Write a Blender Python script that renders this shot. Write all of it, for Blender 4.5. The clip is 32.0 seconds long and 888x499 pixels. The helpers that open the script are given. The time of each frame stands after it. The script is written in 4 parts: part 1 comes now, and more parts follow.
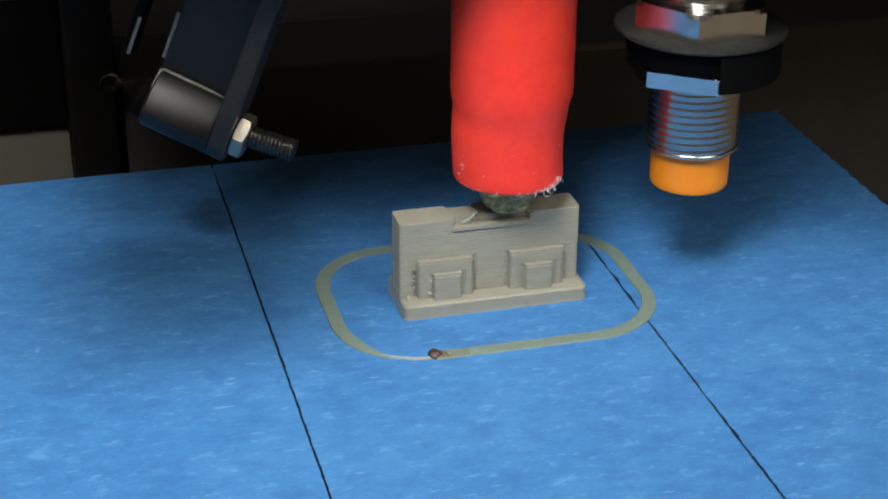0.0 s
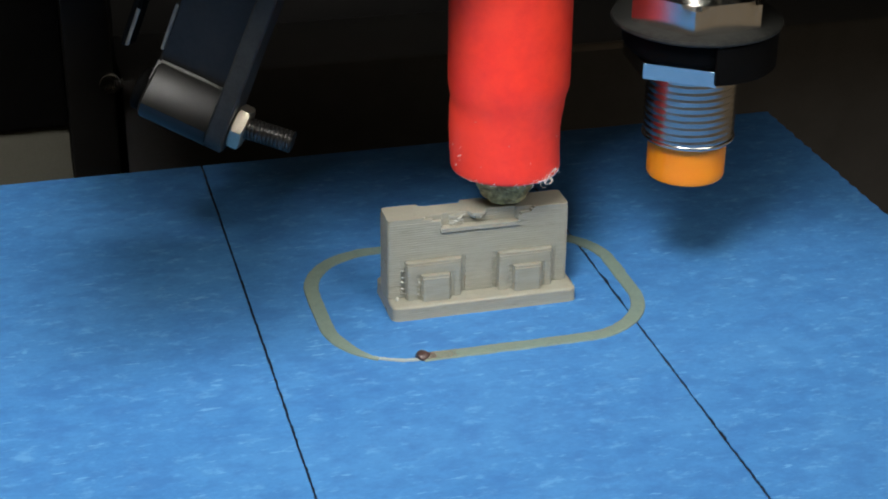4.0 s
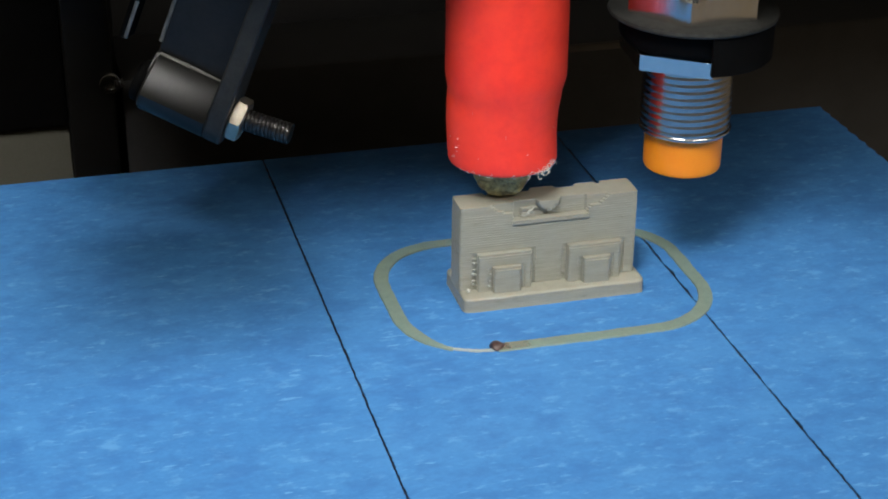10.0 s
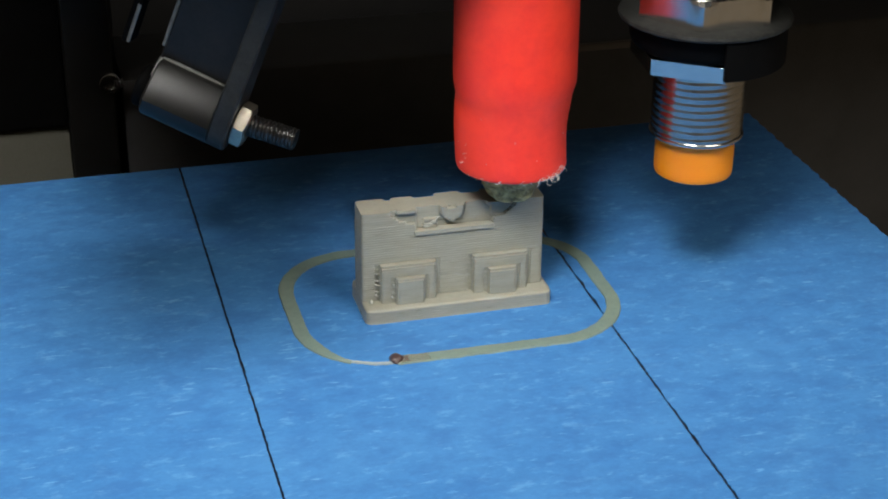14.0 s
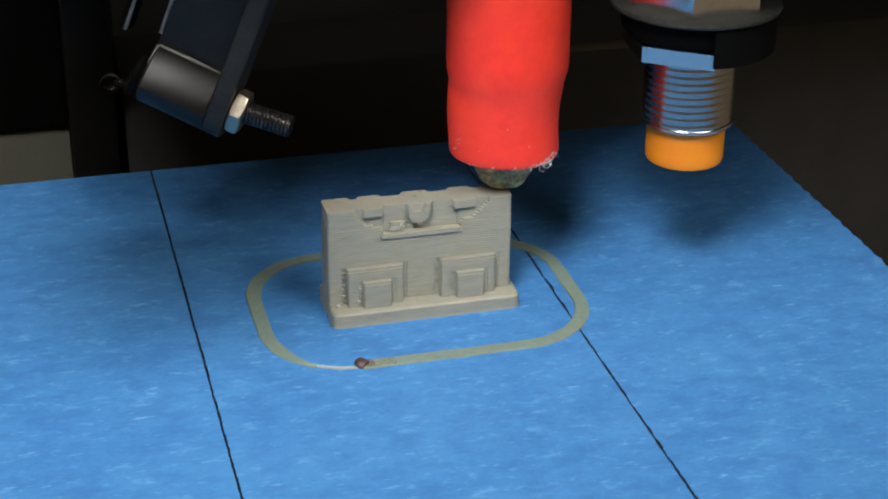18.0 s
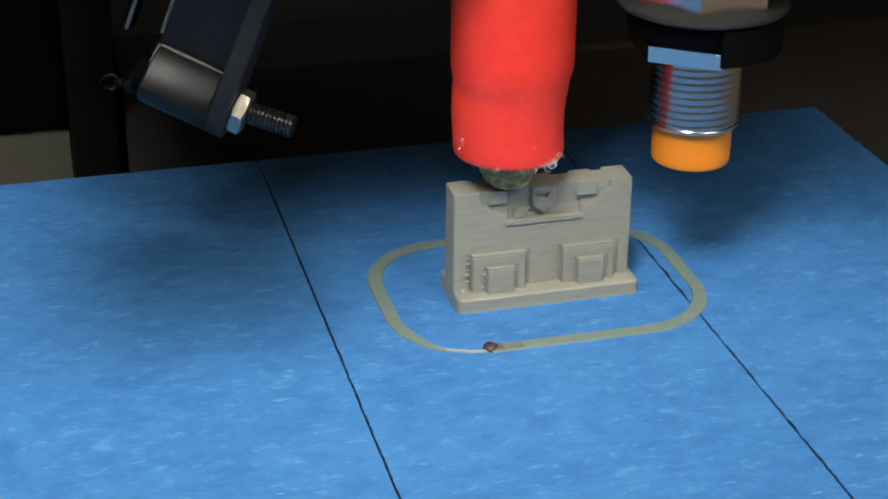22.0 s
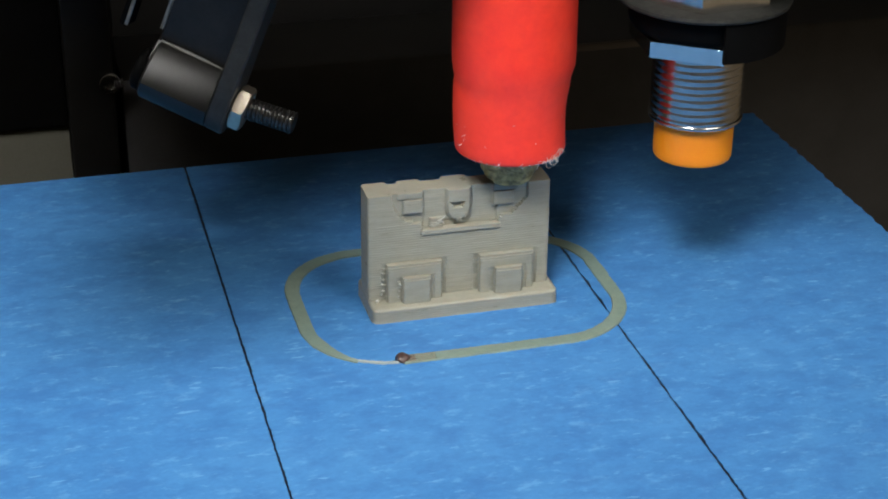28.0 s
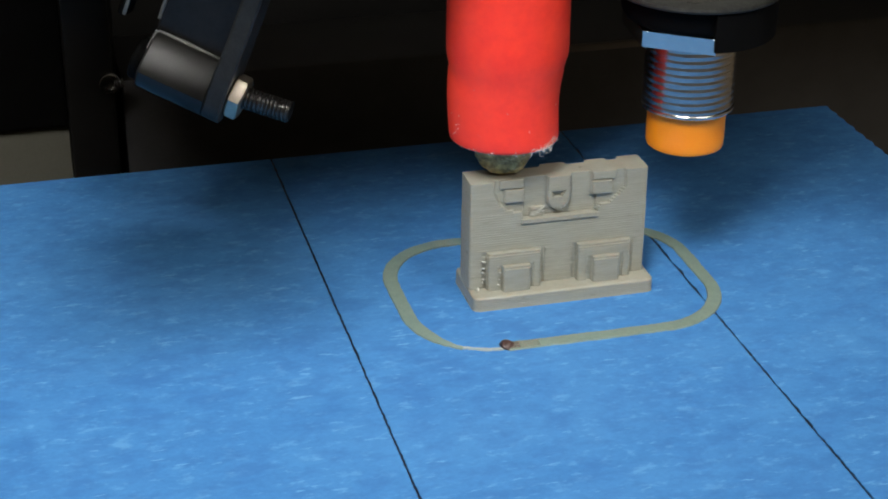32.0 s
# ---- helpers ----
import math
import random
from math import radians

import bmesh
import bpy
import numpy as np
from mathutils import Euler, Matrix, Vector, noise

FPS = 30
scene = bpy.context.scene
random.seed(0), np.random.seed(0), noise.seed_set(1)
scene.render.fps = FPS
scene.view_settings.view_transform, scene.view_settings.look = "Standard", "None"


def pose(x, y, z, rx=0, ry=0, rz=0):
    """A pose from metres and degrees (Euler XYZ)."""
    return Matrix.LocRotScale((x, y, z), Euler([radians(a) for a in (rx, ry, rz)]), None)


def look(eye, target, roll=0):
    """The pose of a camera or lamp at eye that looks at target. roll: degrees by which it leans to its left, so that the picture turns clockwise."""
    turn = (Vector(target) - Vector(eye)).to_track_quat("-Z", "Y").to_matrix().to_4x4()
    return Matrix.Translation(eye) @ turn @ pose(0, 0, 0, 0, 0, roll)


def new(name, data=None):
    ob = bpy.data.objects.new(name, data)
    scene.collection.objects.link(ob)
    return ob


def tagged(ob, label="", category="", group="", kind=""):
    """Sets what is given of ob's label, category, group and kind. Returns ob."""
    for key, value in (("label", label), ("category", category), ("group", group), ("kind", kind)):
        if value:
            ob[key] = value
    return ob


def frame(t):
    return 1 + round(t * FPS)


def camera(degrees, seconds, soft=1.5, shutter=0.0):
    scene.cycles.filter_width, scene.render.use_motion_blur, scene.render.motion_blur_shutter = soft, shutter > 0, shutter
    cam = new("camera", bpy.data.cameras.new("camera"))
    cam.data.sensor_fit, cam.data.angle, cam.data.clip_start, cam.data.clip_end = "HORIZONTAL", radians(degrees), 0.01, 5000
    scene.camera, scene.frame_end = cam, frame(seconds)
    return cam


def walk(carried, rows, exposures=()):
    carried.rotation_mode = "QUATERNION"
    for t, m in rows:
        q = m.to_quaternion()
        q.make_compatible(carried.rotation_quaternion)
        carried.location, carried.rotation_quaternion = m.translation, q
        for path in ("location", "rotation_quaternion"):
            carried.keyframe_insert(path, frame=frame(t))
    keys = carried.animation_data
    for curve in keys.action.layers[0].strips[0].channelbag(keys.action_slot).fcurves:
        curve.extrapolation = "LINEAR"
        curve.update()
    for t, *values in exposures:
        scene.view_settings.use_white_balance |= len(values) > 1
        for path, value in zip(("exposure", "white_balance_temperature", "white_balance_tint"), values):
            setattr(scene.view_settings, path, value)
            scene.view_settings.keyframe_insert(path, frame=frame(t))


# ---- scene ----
# One plan in metres: x along the plate's travel, y away from the camera, z up from the tape's surface.
MM = 0.001
FOV = 29.246
EYE = Vector((0.0, 0.0, 0.10722))
AIM = EYE + Vector((0.2349, 0.8629, -0.4476))
cam = camera(FOV, 32.0, soft=1.9, shutter=0.0)
walk(cam, [(0.0, look(EYE, AIM, 0.578)), (32.0, look(EYE, AIM, 0.578))])

# ---- light ----
world = bpy.data.worlds.new("room_air")
scene.world = world
world.use_nodes = True
world.node_tree.nodes["Background"].inputs[0].default_value = (0.9, 0.95, 1.0, 1)
world.node_tree.nodes["Background"].inputs[1].default_value = 0.0


def area(name, eye, target, size, power, colour):
    data = bpy.data.lights.new(name, "AREA")
    data.shape, data.size, data.energy, data.color = "DISK", size, power, colour
    ob = new(name, data)
    ob.matrix_world = look(eye, target)
    return ob


desk = area("desk_light", (-0.120, -0.083, 0.449), (0.018, 0.165, 0.02), 0.165, 0.235, (1.0, 0.975, 0.94))
desk.data.spread = radians(43)
area("room_light", (0.58, -0.74, 1.26), (0.045, 0.19, 0.0), 0.8, 20.5, (1.0, 0.94, 0.86))
scene.view_settings.exposure = 0.0


# ---- materials ----
def node(tree, kind, **values):
    n = tree.nodes.new(kind)
    for key, value in values.items():
        if key in n.inputs:
            n.inputs[key].default_value = value
    return n


def surface(name, dark, light, rough=0.5, metal=0.0, scale=400.0, stretch=(1, 1, 1), bump=0.1, depth=0.0001, fine=3000.0,
            gloss_spread=0.1, spec=0.5, sss=0.0, contrast=(0.35, 0.7)):
    """A painted, moulded or metal surface: two scales of variation in colour, gloss and relief."""
    m = bpy.data.materials.new(name)
    m.use_nodes = True
    t = m.node_tree
    b = t.nodes["Principled BSDF"]
    pos = node(t, "ShaderNodeTexCoord")
    mp = node(t, "ShaderNodeMapping", Scale=stretch)
    t.links.new(pos.outputs["Object"], mp.inputs["Vector"])
    big = node(t, "ShaderNodeTexNoise", Scale=scale, Detail=6.0, Roughness=0.6)
    small = node(t, "ShaderNodeTexNoise", Scale=fine, Detail=4.0, Roughness=0.65)
    for n in (big, small):
        t.links.new(mp.outputs["Vector"], n.inputs["Vector"])
    both = node(t, "ShaderNodeMix")
    both.data_type = "FLOAT"
    both.inputs["Factor"].default_value = 0.4
    t.links.new(big.outputs["Fac"], both.inputs["A"])
    t.links.new(small.outputs["Fac"], both.inputs["B"])
    ramp = node(t, "ShaderNodeValToRGB")
    ramp.color_ramp.elements[0].position, ramp.color_ramp.elements[1].position = contrast
    ramp.color_ramp.elements[0].color, ramp.color_ramp.elements[1].color = (*dark, 1), (*light, 1)
    t.links.new(both.outputs["Result"], ramp.inputs["Fac"])
    t.links.new(ramp.outputs["Color"], b.inputs["Base Color"])
    gloss = node(t, "ShaderNodeMapRange")
    gloss.inputs["To Min"].default_value, gloss.inputs["To Max"].default_value = max(rough - gloss_spread, 0.02), min(rough + gloss_spread, 1)
    t.links.new(big.outputs["Fac"], gloss.inputs["Value"])
    t.links.new(gloss.outputs["Result"], b.inputs["Roughness"])
    relief = node(t, "ShaderNodeBump", Strength=bump, Distance=depth)
    t.links.new(both.outputs["Result"], relief.inputs["Height"])
    t.links.new(relief.outputs["Normal"], b.inputs["Normal"])
    b.inputs["Metallic"].default_value = metal
    b.inputs["Specular IOR Level"].default_value = spec
    if sss:
        b.inputs["Subsurface Weight"].default_value = sss
        b.inputs["Subsurface Scale"].default_value = 0.0015
        b.inputs["Subsurface Radius"].default_value = (1.0, 0.6, 0.4)
    return m


def tape_surface():
    """Blue crepe paper tape: fine cross crinkles, worn paler streaks, a few pale scuffs."""
    m = surface("blue_crepe_paper", (0.026, 0.144, 0.372), (0.050, 0.214, 0.494), 0.75, 0, 220, (1, 1.35, 1), 0.22, 0.00005, 1100)
    t = m.node_tree
    b = t.nodes["Principled BSDF"]
    pos = node(t, "ShaderNodeTexCoord")
    mp = node(t, "ShaderNodeMapping", Scale=(420, 900, 200))
    t.links.new(pos.outputs["Object"], mp.inputs["Vector"])
    streak = node(t, "ShaderNodeTexNoise", Scale=1.0, Detail=5.0, Roughness=0.62)
    t.links.new(mp.outputs["Vector"], streak.inputs["Vector"])
    pale = node(t, "ShaderNodeValToRGB")
    pale.color_ramp.elements[0].position, pale.color_ramp.elements[1].position = 0.58, 0.86
    pale.color_ramp.elements[0].color, pale.color_ramp.elements[1].color = (0, 0, 0, 1), (1, 1, 1, 1)
    t.links.new(streak.outputs["Fac"], pale.inputs["Fac"])
    mix = node(t, "ShaderNodeMix")
    mix.data_type = "RGBA"
    old = b.inputs["Base Color"].links[0].from_socket
    t.links.new(pale.outputs["Color"], mix.inputs[0])
    t.links.new(old, mix.inputs[6])
    mix.inputs[7].default_value = (0.125, 0.335, 0.60, 1)
    t.links.new(mix.outputs[2], b.inputs["Base Color"])
    # larger worn patches, short pale scuffs across the strip and darker mottling
    colour = mix.outputs[2]
    for stretch, detail, lo, hi, most, tint in (((70, 95, 70), 3.0, 0.42, 0.72, 0.36, (0.066, 0.245, 0.525, 1)), ((330, 560, 150), 4.0, 0.58, 0.70, 0.42, (0.115, 0.325, 0.60, 1)),
                                                ((240, 360, 190), 5.0, 0.47, 0.66, 0.50, (0.020, 0.108, 0.315, 1)), ((300, 1100, 90), 2.0, 0.67, 0.76, 0.5, (0.16, 0.38, 0.64, 1))):
        place = node(t, "ShaderNodeMapping", Scale=stretch, Location=(detail, lo, hi))
        t.links.new(pos.outputs["Object"], place.inputs["Vector"])
        cloud = node(t, "ShaderNodeTexNoise", Scale=1.0, Detail=detail, Roughness=0.6)
        t.links.new(place.outputs["Vector"], cloud.inputs["Vector"])
        share = node(t, "ShaderNodeMapRange")
        share.inputs["From Min"].default_value, share.inputs["From Max"].default_value, share.inputs["To Max"].default_value = lo, hi, most
        t.links.new(cloud.outputs["Fac"], share.inputs["Value"])
        worn = node(t, "ShaderNodeMix")
        worn.data_type = "RGBA"
        t.links.new(share.outputs["Result"], worn.inputs[0])
        t.links.new(colour, worn.inputs[6])
        worn.inputs[7].default_value = tint
        colour = worn.outputs[2]
    t.links.new(colour, b.inputs["Base Color"])
    ridge = node(t, "ShaderNodeBump", Strength=0.2, Distance=0.00005)
    t.links.new(streak.outputs["Fac"], ridge.inputs["Height"])
    t.links.new(b.inputs["Normal"].links[0].from_socket, ridge.inputs["Normal"])
    t.links.new(ridge.outputs["Normal"], b.inputs["Normal"])
    return m


TAPE = tape_surface()
PLATE = surface("bare_plate_edge", (0.0025, 0.005, 0.012), (0.007, 0.013, 0.026), 0.5, 0.0, 200)
FILAMENT = surface("grey_filament", (0.241, 0.240, 0.196), (0.306, 0.305, 0.255), 0.31, 0, 300, (1, 1, 6), 0.12, 0.00005, 2500, sss=0.15)
DRIP = surface("shiny_filament_drip", (0.33, 0.34, 0.30), (0.46, 0.47, 0.43), 0.14, 0, 900, bump=0.1)
FIRST_LAYER = surface("thin_grey_filament", (0.235, 0.32, 0.262), (0.315, 0.405, 0.325), 0.42, 0, 500, (1, 1, 1), 0.1, 0.00005, 2500, sss=0.1)
FIRST_LAYER.node_tree.nodes["Principled BSDF"].inputs["Alpha"].default_value = 0.60
STRAND = surface("pale_filament_strand", (0.32, 0.39, 0.38), (0.44, 0.50, 0.48), 0.3, 0, 900)
STRAND.node_tree.nodes["Principled BSDF"].inputs["Alpha"].default_value = 0.7
BURNT = surface("burnt_filament", (0.03, 0.018, 0.016), (0.09, 0.053, 0.046), 0.4, 0, 900, bump=0.3)
BURNT_PALE = surface("scorched_filament", (0.225, 0.235, 0.19), (0.30, 0.305, 0.25), 0.45, 0, 900, bump=0.2)
SINGED = surface("singed_filament", (0.15, 0.098, 0.084), (0.23, 0.17, 0.145), 0.45, 0, 900, bump=0.2)
for scorched, share in ((BURNT_PALE, 0.4), (SINGED, 0.45)):
    scorched.node_tree.nodes["Principled BSDF"].inputs["Alpha"].default_value = share
RED = surface("red_silicone_tape", (0.80, 0.026, 0.018), (0.98, 0.054, 0.024), 0.44, 0, 85, (1, 1, 1), 0.10, 0.0005, 500, sss=0.08, contrast=(0.28, 0.56))
FIBRE = surface("white_glass_fibre", (0.74, 0.74, 0.70), (0.86, 0.86, 0.83), 0.6, 0, 900)
GRIMY = surface("grimy_nozzle_metal", (0.13, 0.09, 0.025), (0.66, 0.50, 0.20), 0.5, 0.0, 600, bump=0.9, depth=0.0006, fine=1500, contrast=(0.40, 0.62))
CHROME = surface("bright_nickel_plating", (0.40, 0.395, 0.38), (0.52, 0.515, 0.50), 0.22, 1.0, 500, bump=0.04, gloss_spread=0.06)
NICKEL = surface("satin_nickel_nut", (0.60, 0.585, 0.55), (0.72, 0.70, 0.66), 0.20, 1.0, 500, bump=0.05, gloss_spread=0.06)
ZINC = surface("zinc_plated_nut", (0.66, 0.60, 0.48), (0.78, 0.72, 0.60), 0.38, 1.0, 700, bump=0.05)
ORANGE = surface("orange_plastic", (0.94, 0.275, 0.003), (0.98, 0.315, 0.006), 0.38, 0, 200, bump=0.03, sss=0.1)
BLACK = surface("black_plastic", (0.0022, 0.0022, 0.0021), (0.0050, 0.0049, 0.0047), 0.7, 0, 350, bump=0.12, depth=0.0001, fine=2200, spec=0.05)
BLACK_SATIN = surface("black_moulded_bracket", (0.010, 0.010, 0.0095), (0.020, 0.020, 0.019), 0.42, 0, 300, (1, 1, 1), 0.10, 0.00008, 2200, spec=0.3)
# paler grey that paints highlights on the black bracket's edges
GLINT = surface("painted_edge_glint", (0.09, 0.09, 0.082), (0.22, 0.22, 0.2), 0.45, 0.0, 700, bump=0.2)
CHEEK = surface("grey_black_cheek", (0.036, 0.037, 0.034), (0.066, 0.067, 0.062), 0.5, 0, 300, (1, 1, 1), 0.15, 0.0001, 2200, spec=0.2)
GLOSS = surface("scuffed_black_barrel", (0.0075, 0.0074, 0.006), (0.016, 0.0157, 0.0125), 0.36, 0, 300, (1, 1, 1), 0.2, 0.0001, 2200, spec=0.42)
RUBBER = surface("speckled_black_washer", (0.006, 0.007, 0.006), (0.036, 0.037, 0.032), 0.7, 0, 900, bump=0.4, fine=3500, contrast=(0.42, 0.72))
STEEL_DARK = surface("black_oxide_steel", (0.05, 0.05, 0.048), (0.12, 0.12, 0.115), 0.3, 0.8, 900, bump=0.1)
SCREW = surface("dull_steel_screw", (0.42, 0.42, 0.40), (0.60, 0.59, 0.56), 0.22, 1.0, 900, bump=0.15)
COLUMN = surface("scuffed_black_column", (0.0055, 0.0054, 0.0050), (0.011, 0.0108, 0.0102), 0.5, 0, 120, bump=0.1, spec=0.2)
FRAME = surface("black_anodised_frame", (0.042, 0.0418, 0.041), (0.066, 0.0657, 0.0645), 0.5, 0, 120, bump=0.08, spec=0.35)
REAR = surface("dusty_black_panel", (0.0135, 0.0136, 0.0134), (0.021, 0.0211, 0.0208), 0.8, 0, 60, bump=0.1)
TABLE = surface("wooden_table", (0.13, 0.10, 0.06), (0.20, 0.155, 0.095), 0.6, 0, 30, (1, 8, 1), 0.1, 0.0004, 300)
EDGE = surface("dull_brown_edge", (0.07, 0.055, 0.04), (0.11, 0.09, 0.07), 0.5, 0, 200)
GREY_WALL = surface("grey_panel", (0.072, 0.070, 0.052), (0.096, 0.093, 0.072), 0.8, 0, 40, bump=0.05)
ROOM = surface("room_paint", (0.50, 0.45, 0.38), (0.60, 0.55, 0.47), 0.9, 0, 3)
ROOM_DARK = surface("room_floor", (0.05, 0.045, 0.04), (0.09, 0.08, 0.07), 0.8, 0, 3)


# ---- mesh helpers ----
def mesh_of(name, verts, faces, material, smooth=False, sharp=40):
    me = bpy.data.meshes.new(name)
    me.from_pydata(verts, [], faces)
    bm = bmesh.new()
    bm.from_mesh(me)
    bmesh.ops.recalc_face_normals(bm, faces=bm.faces)
    bm.to_mesh(me)
    bm.free()
    if smooth:
        me.shade_smooth()
        me.set_sharp_from_angle(angle=radians(sharp))
    me.materials.append(material)
    return me


def part(name, me, parent, label="", m=None):
    ob = new(name, me)
    ob.parent = parent
    if m is not None:
        ob.matrix_basis = m
    if label:
        tagged(ob, label)
    return ob


def thing(name, label, category, m=None, group="", kind=""):
    ob = new(name)
    ob.empty_display_size = 0.005
    if m is not None:
        ob.matrix_basis = m
    return tagged(ob, label, category, group, kind)


def box(lo, hi, bevel=0.0, segments=2):
    """A bevelled block between two corners, as verts and faces."""
    bm = bmesh.new()
    bmesh.ops.create_cube(bm, size=1.0)
    for v in bm.verts:
        v.co = Vector([lo[i] + (v.co[i] + 0.5) * (hi[i] - lo[i]) for i in range(3)])
    if bevel:
        bmesh.ops.bevel(bm, geom=bm.edges[:], offset=bevel, segments=segments, affect="EDGES", profile=0.5)
    bm.verts.index_update()
    out = [tuple(v.co) for v in bm.verts], [[v.index for v in f.verts] for f in bm.faces]
    bm.free()
    return out


def block(name, lo, hi, material, bevel=0.0, segments=2):
    return mesh_of(name, *box(lo, hi, bevel, segments), material, bevel > 0)


def lathe(profile, n=64, wobble=None, start=0.0):
    """Turns (radius, height) pairs round z. wobble(angle, height) scales the radius."""
    verts, faces = [], []
    for r, z in profile:
        for i in range(n):
            a = start + 2 * math.pi * i / n
            k = wobble(a, z) if wobble else 1.0
            verts.append((r * k * math.cos(a), r * k * math.sin(a), z))
    for j in range(len(profile) - 1):
        for i in range(n):
            faces.append((j * n + i, j * n + (i + 1) % n, (j + 1) * n + (i + 1) % n, (j + 1) * n + i))
    faces.append(list(range(n))[::-1])
    faces.append([(len(profile) - 1) * n + i for i in range(n)])
    return verts, faces


def thread(radius, depth, pitch, z0, z1, n=48, soft=False):
    """A rod with a helical V thread from z0 to z1."""
    steps = 12
    rows = int((z1 - z0) / pitch * steps)
    verts, faces = [], []
    for j in range(rows + 1):
        for i in range(n):
            phase = (j / steps + i / n) % 1.0
            r = radius - depth * (0.5 - 0.5 * math.cos(2 * math.pi * phase) if soft else math.exp(-((phase - 0.5) / 0.16) ** 2))
            a = -2 * math.pi * i / n
            verts.append((r * math.cos(a), r * math.sin(a), z0 + (z1 - z0) * j / rows))
    for j in range(rows):
        for i in range(n):
            faces.append((j * n + i, j * n + (i + 1) % n, (j + 1) * n + (i + 1) % n, (j + 1) * n + i))
    faces.append(list(range(n)))
    faces.append([rows * n + i for i in range(n)])
    return verts, faces


def hex_nut(flats, height, low, chamfer, hole):
    """A hexagonal nut round z with chamfered rims and a bore: the corners are cut by a cone above and below."""
    n = 72
    corner = flats / math.sqrt(3)
    verts, faces = [], []

    def ring(cut, z, inner=False):
        for i in range(n):
            a = 2 * math.pi * i / n
            s = (a + math.pi / 6) % (math.pi / 3) - math.pi / 6
            r = hole if inner else min(flats / 2 / math.cos(s), cut)
            verts.append((r * math.cos(a), r * math.sin(a), z))
    levels = [(hole, 0, True), (corner - low * 1.6, 0, False), (corner - low * 0.6, low * 0.45, False), (corner, low * 0.9, False),
              (corner, height - chamfer * 0.9, False), (corner - chamfer * 0.6, height - chamfer * 0.45, False),
              (corner - chamfer * 1.6, height, False), (hole, height, True)]
    for cut, z, inner in levels:
        ring(cut, z, inner)
    k = len(levels)
    for j in range(k):
        for i in range(n):
            faces.append((j * n + i, j * n + (i + 1) % n, ((j + 1) % k) * n + (i + 1) % n, ((j + 1) % k) * n + i))
    return verts, faces


def tube(points, radius, n=8, taper=None):
    """A round strand along a run of points."""
    pts = [Vector(q) for q in points]
    verts, faces = [], []
    for j, q in enumerate(pts):
        d = (pts[min(j + 1, len(pts) - 1)] - pts[max(j - 1, 0)]).normalized()
        side = d.orthogonal().normalized()
        up = d.cross(side)
        r = radius * (taper(j / (len(pts) - 1)) if taper else 1)
        for i in range(n):
            a = 2 * math.pi * i / n
            verts.append(tuple(q + r * (math.cos(a) * side + math.sin(a) * up)))
    for j in range(len(pts) - 1):
        for i in range(n):
            faces.append((j * n + i, j * n + (i + 1) % n, (j + 1) * n + (i + 1) % n, (j + 1) * n + i))
    faces.append(list(range(n))[::-1])
    faces.append([(len(pts) - 1) * n + i for i in range(n)])
    return verts, faces


def prism(loop, a, b, bevel):
    """A flat outline drawn out from height a to b, with eased rims, in millimetres."""
    verts, faces = [], []
    for z, d in ((a, -bevel), (a + bevel, 0), (b - bevel, 0), (b, -bevel)):
        for x, y in offset_loop(loop, d):
            verts.append((x, y, z))
    k = len(loop)
    for j in range(3):
        for i in range(k):
            faces.append((j * k + i, j * k + (i + 1) % k, (j + 1) * k + (i + 1) % k, (j + 1) * k + i))
    faces.append(list(range(k))[::-1])
    faces.append([3 * k + i for i in range(k)])
    return mm((verts, faces))


def mm(verts_faces):
    verts, faces = verts_faces
    return [tuple(c * MM for c in v) for v in verts], faces


# ---- setting: the room and the printer's own frame ----
def setting():
    def wall(name, lo, hi, material, label, category):
        ob = new(name, block(name, lo, hi, material))
        return tagged(ob, label, category, kind="structure")
    wall("floor", (-1.7, -1.7, -0.86), (1.9, 1.9, -0.80), ROOM_DARK, "dark room floor in the shade", "floor")
    wall("ceiling", (-1.7, -1.7, 1.75), (1.9, 1.9, 1.85), ROOM, "plain painted room ceiling", "ceiling")
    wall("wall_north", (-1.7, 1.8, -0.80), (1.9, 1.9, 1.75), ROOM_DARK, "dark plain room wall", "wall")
    wall("wall_south", (-1.7, -1.7, -0.80), (1.9, -1.6, 1.75), ROOM, "plain painted room wall", "wall")
    wall("wall_east", (1.8, -1.6, -0.80), (1.9, 1.8, 1.75), ROOM, "plain painted room wall", "wall")
    wall("wall_west", (-1.7, -1.6, -0.80), (-1.6, 1.8, 1.75), ROOM, "plain painted room wall", "wall")
    table = thing("table", "brown wooden table under the printer", "table")
    part("tabletop", block("tabletop", (-0.5, -0.4, -0.09), (0.8, 0.8, -0.06), TABLE, 0.004), table)
    for x in (-0.46, 0.72):
        for y in (-0.36, 0.72):
            part("leg", block("leg", (x, y, -0.80), (x + 0.04, y + 0.04, -0.09), TABLE, 0.003), table)


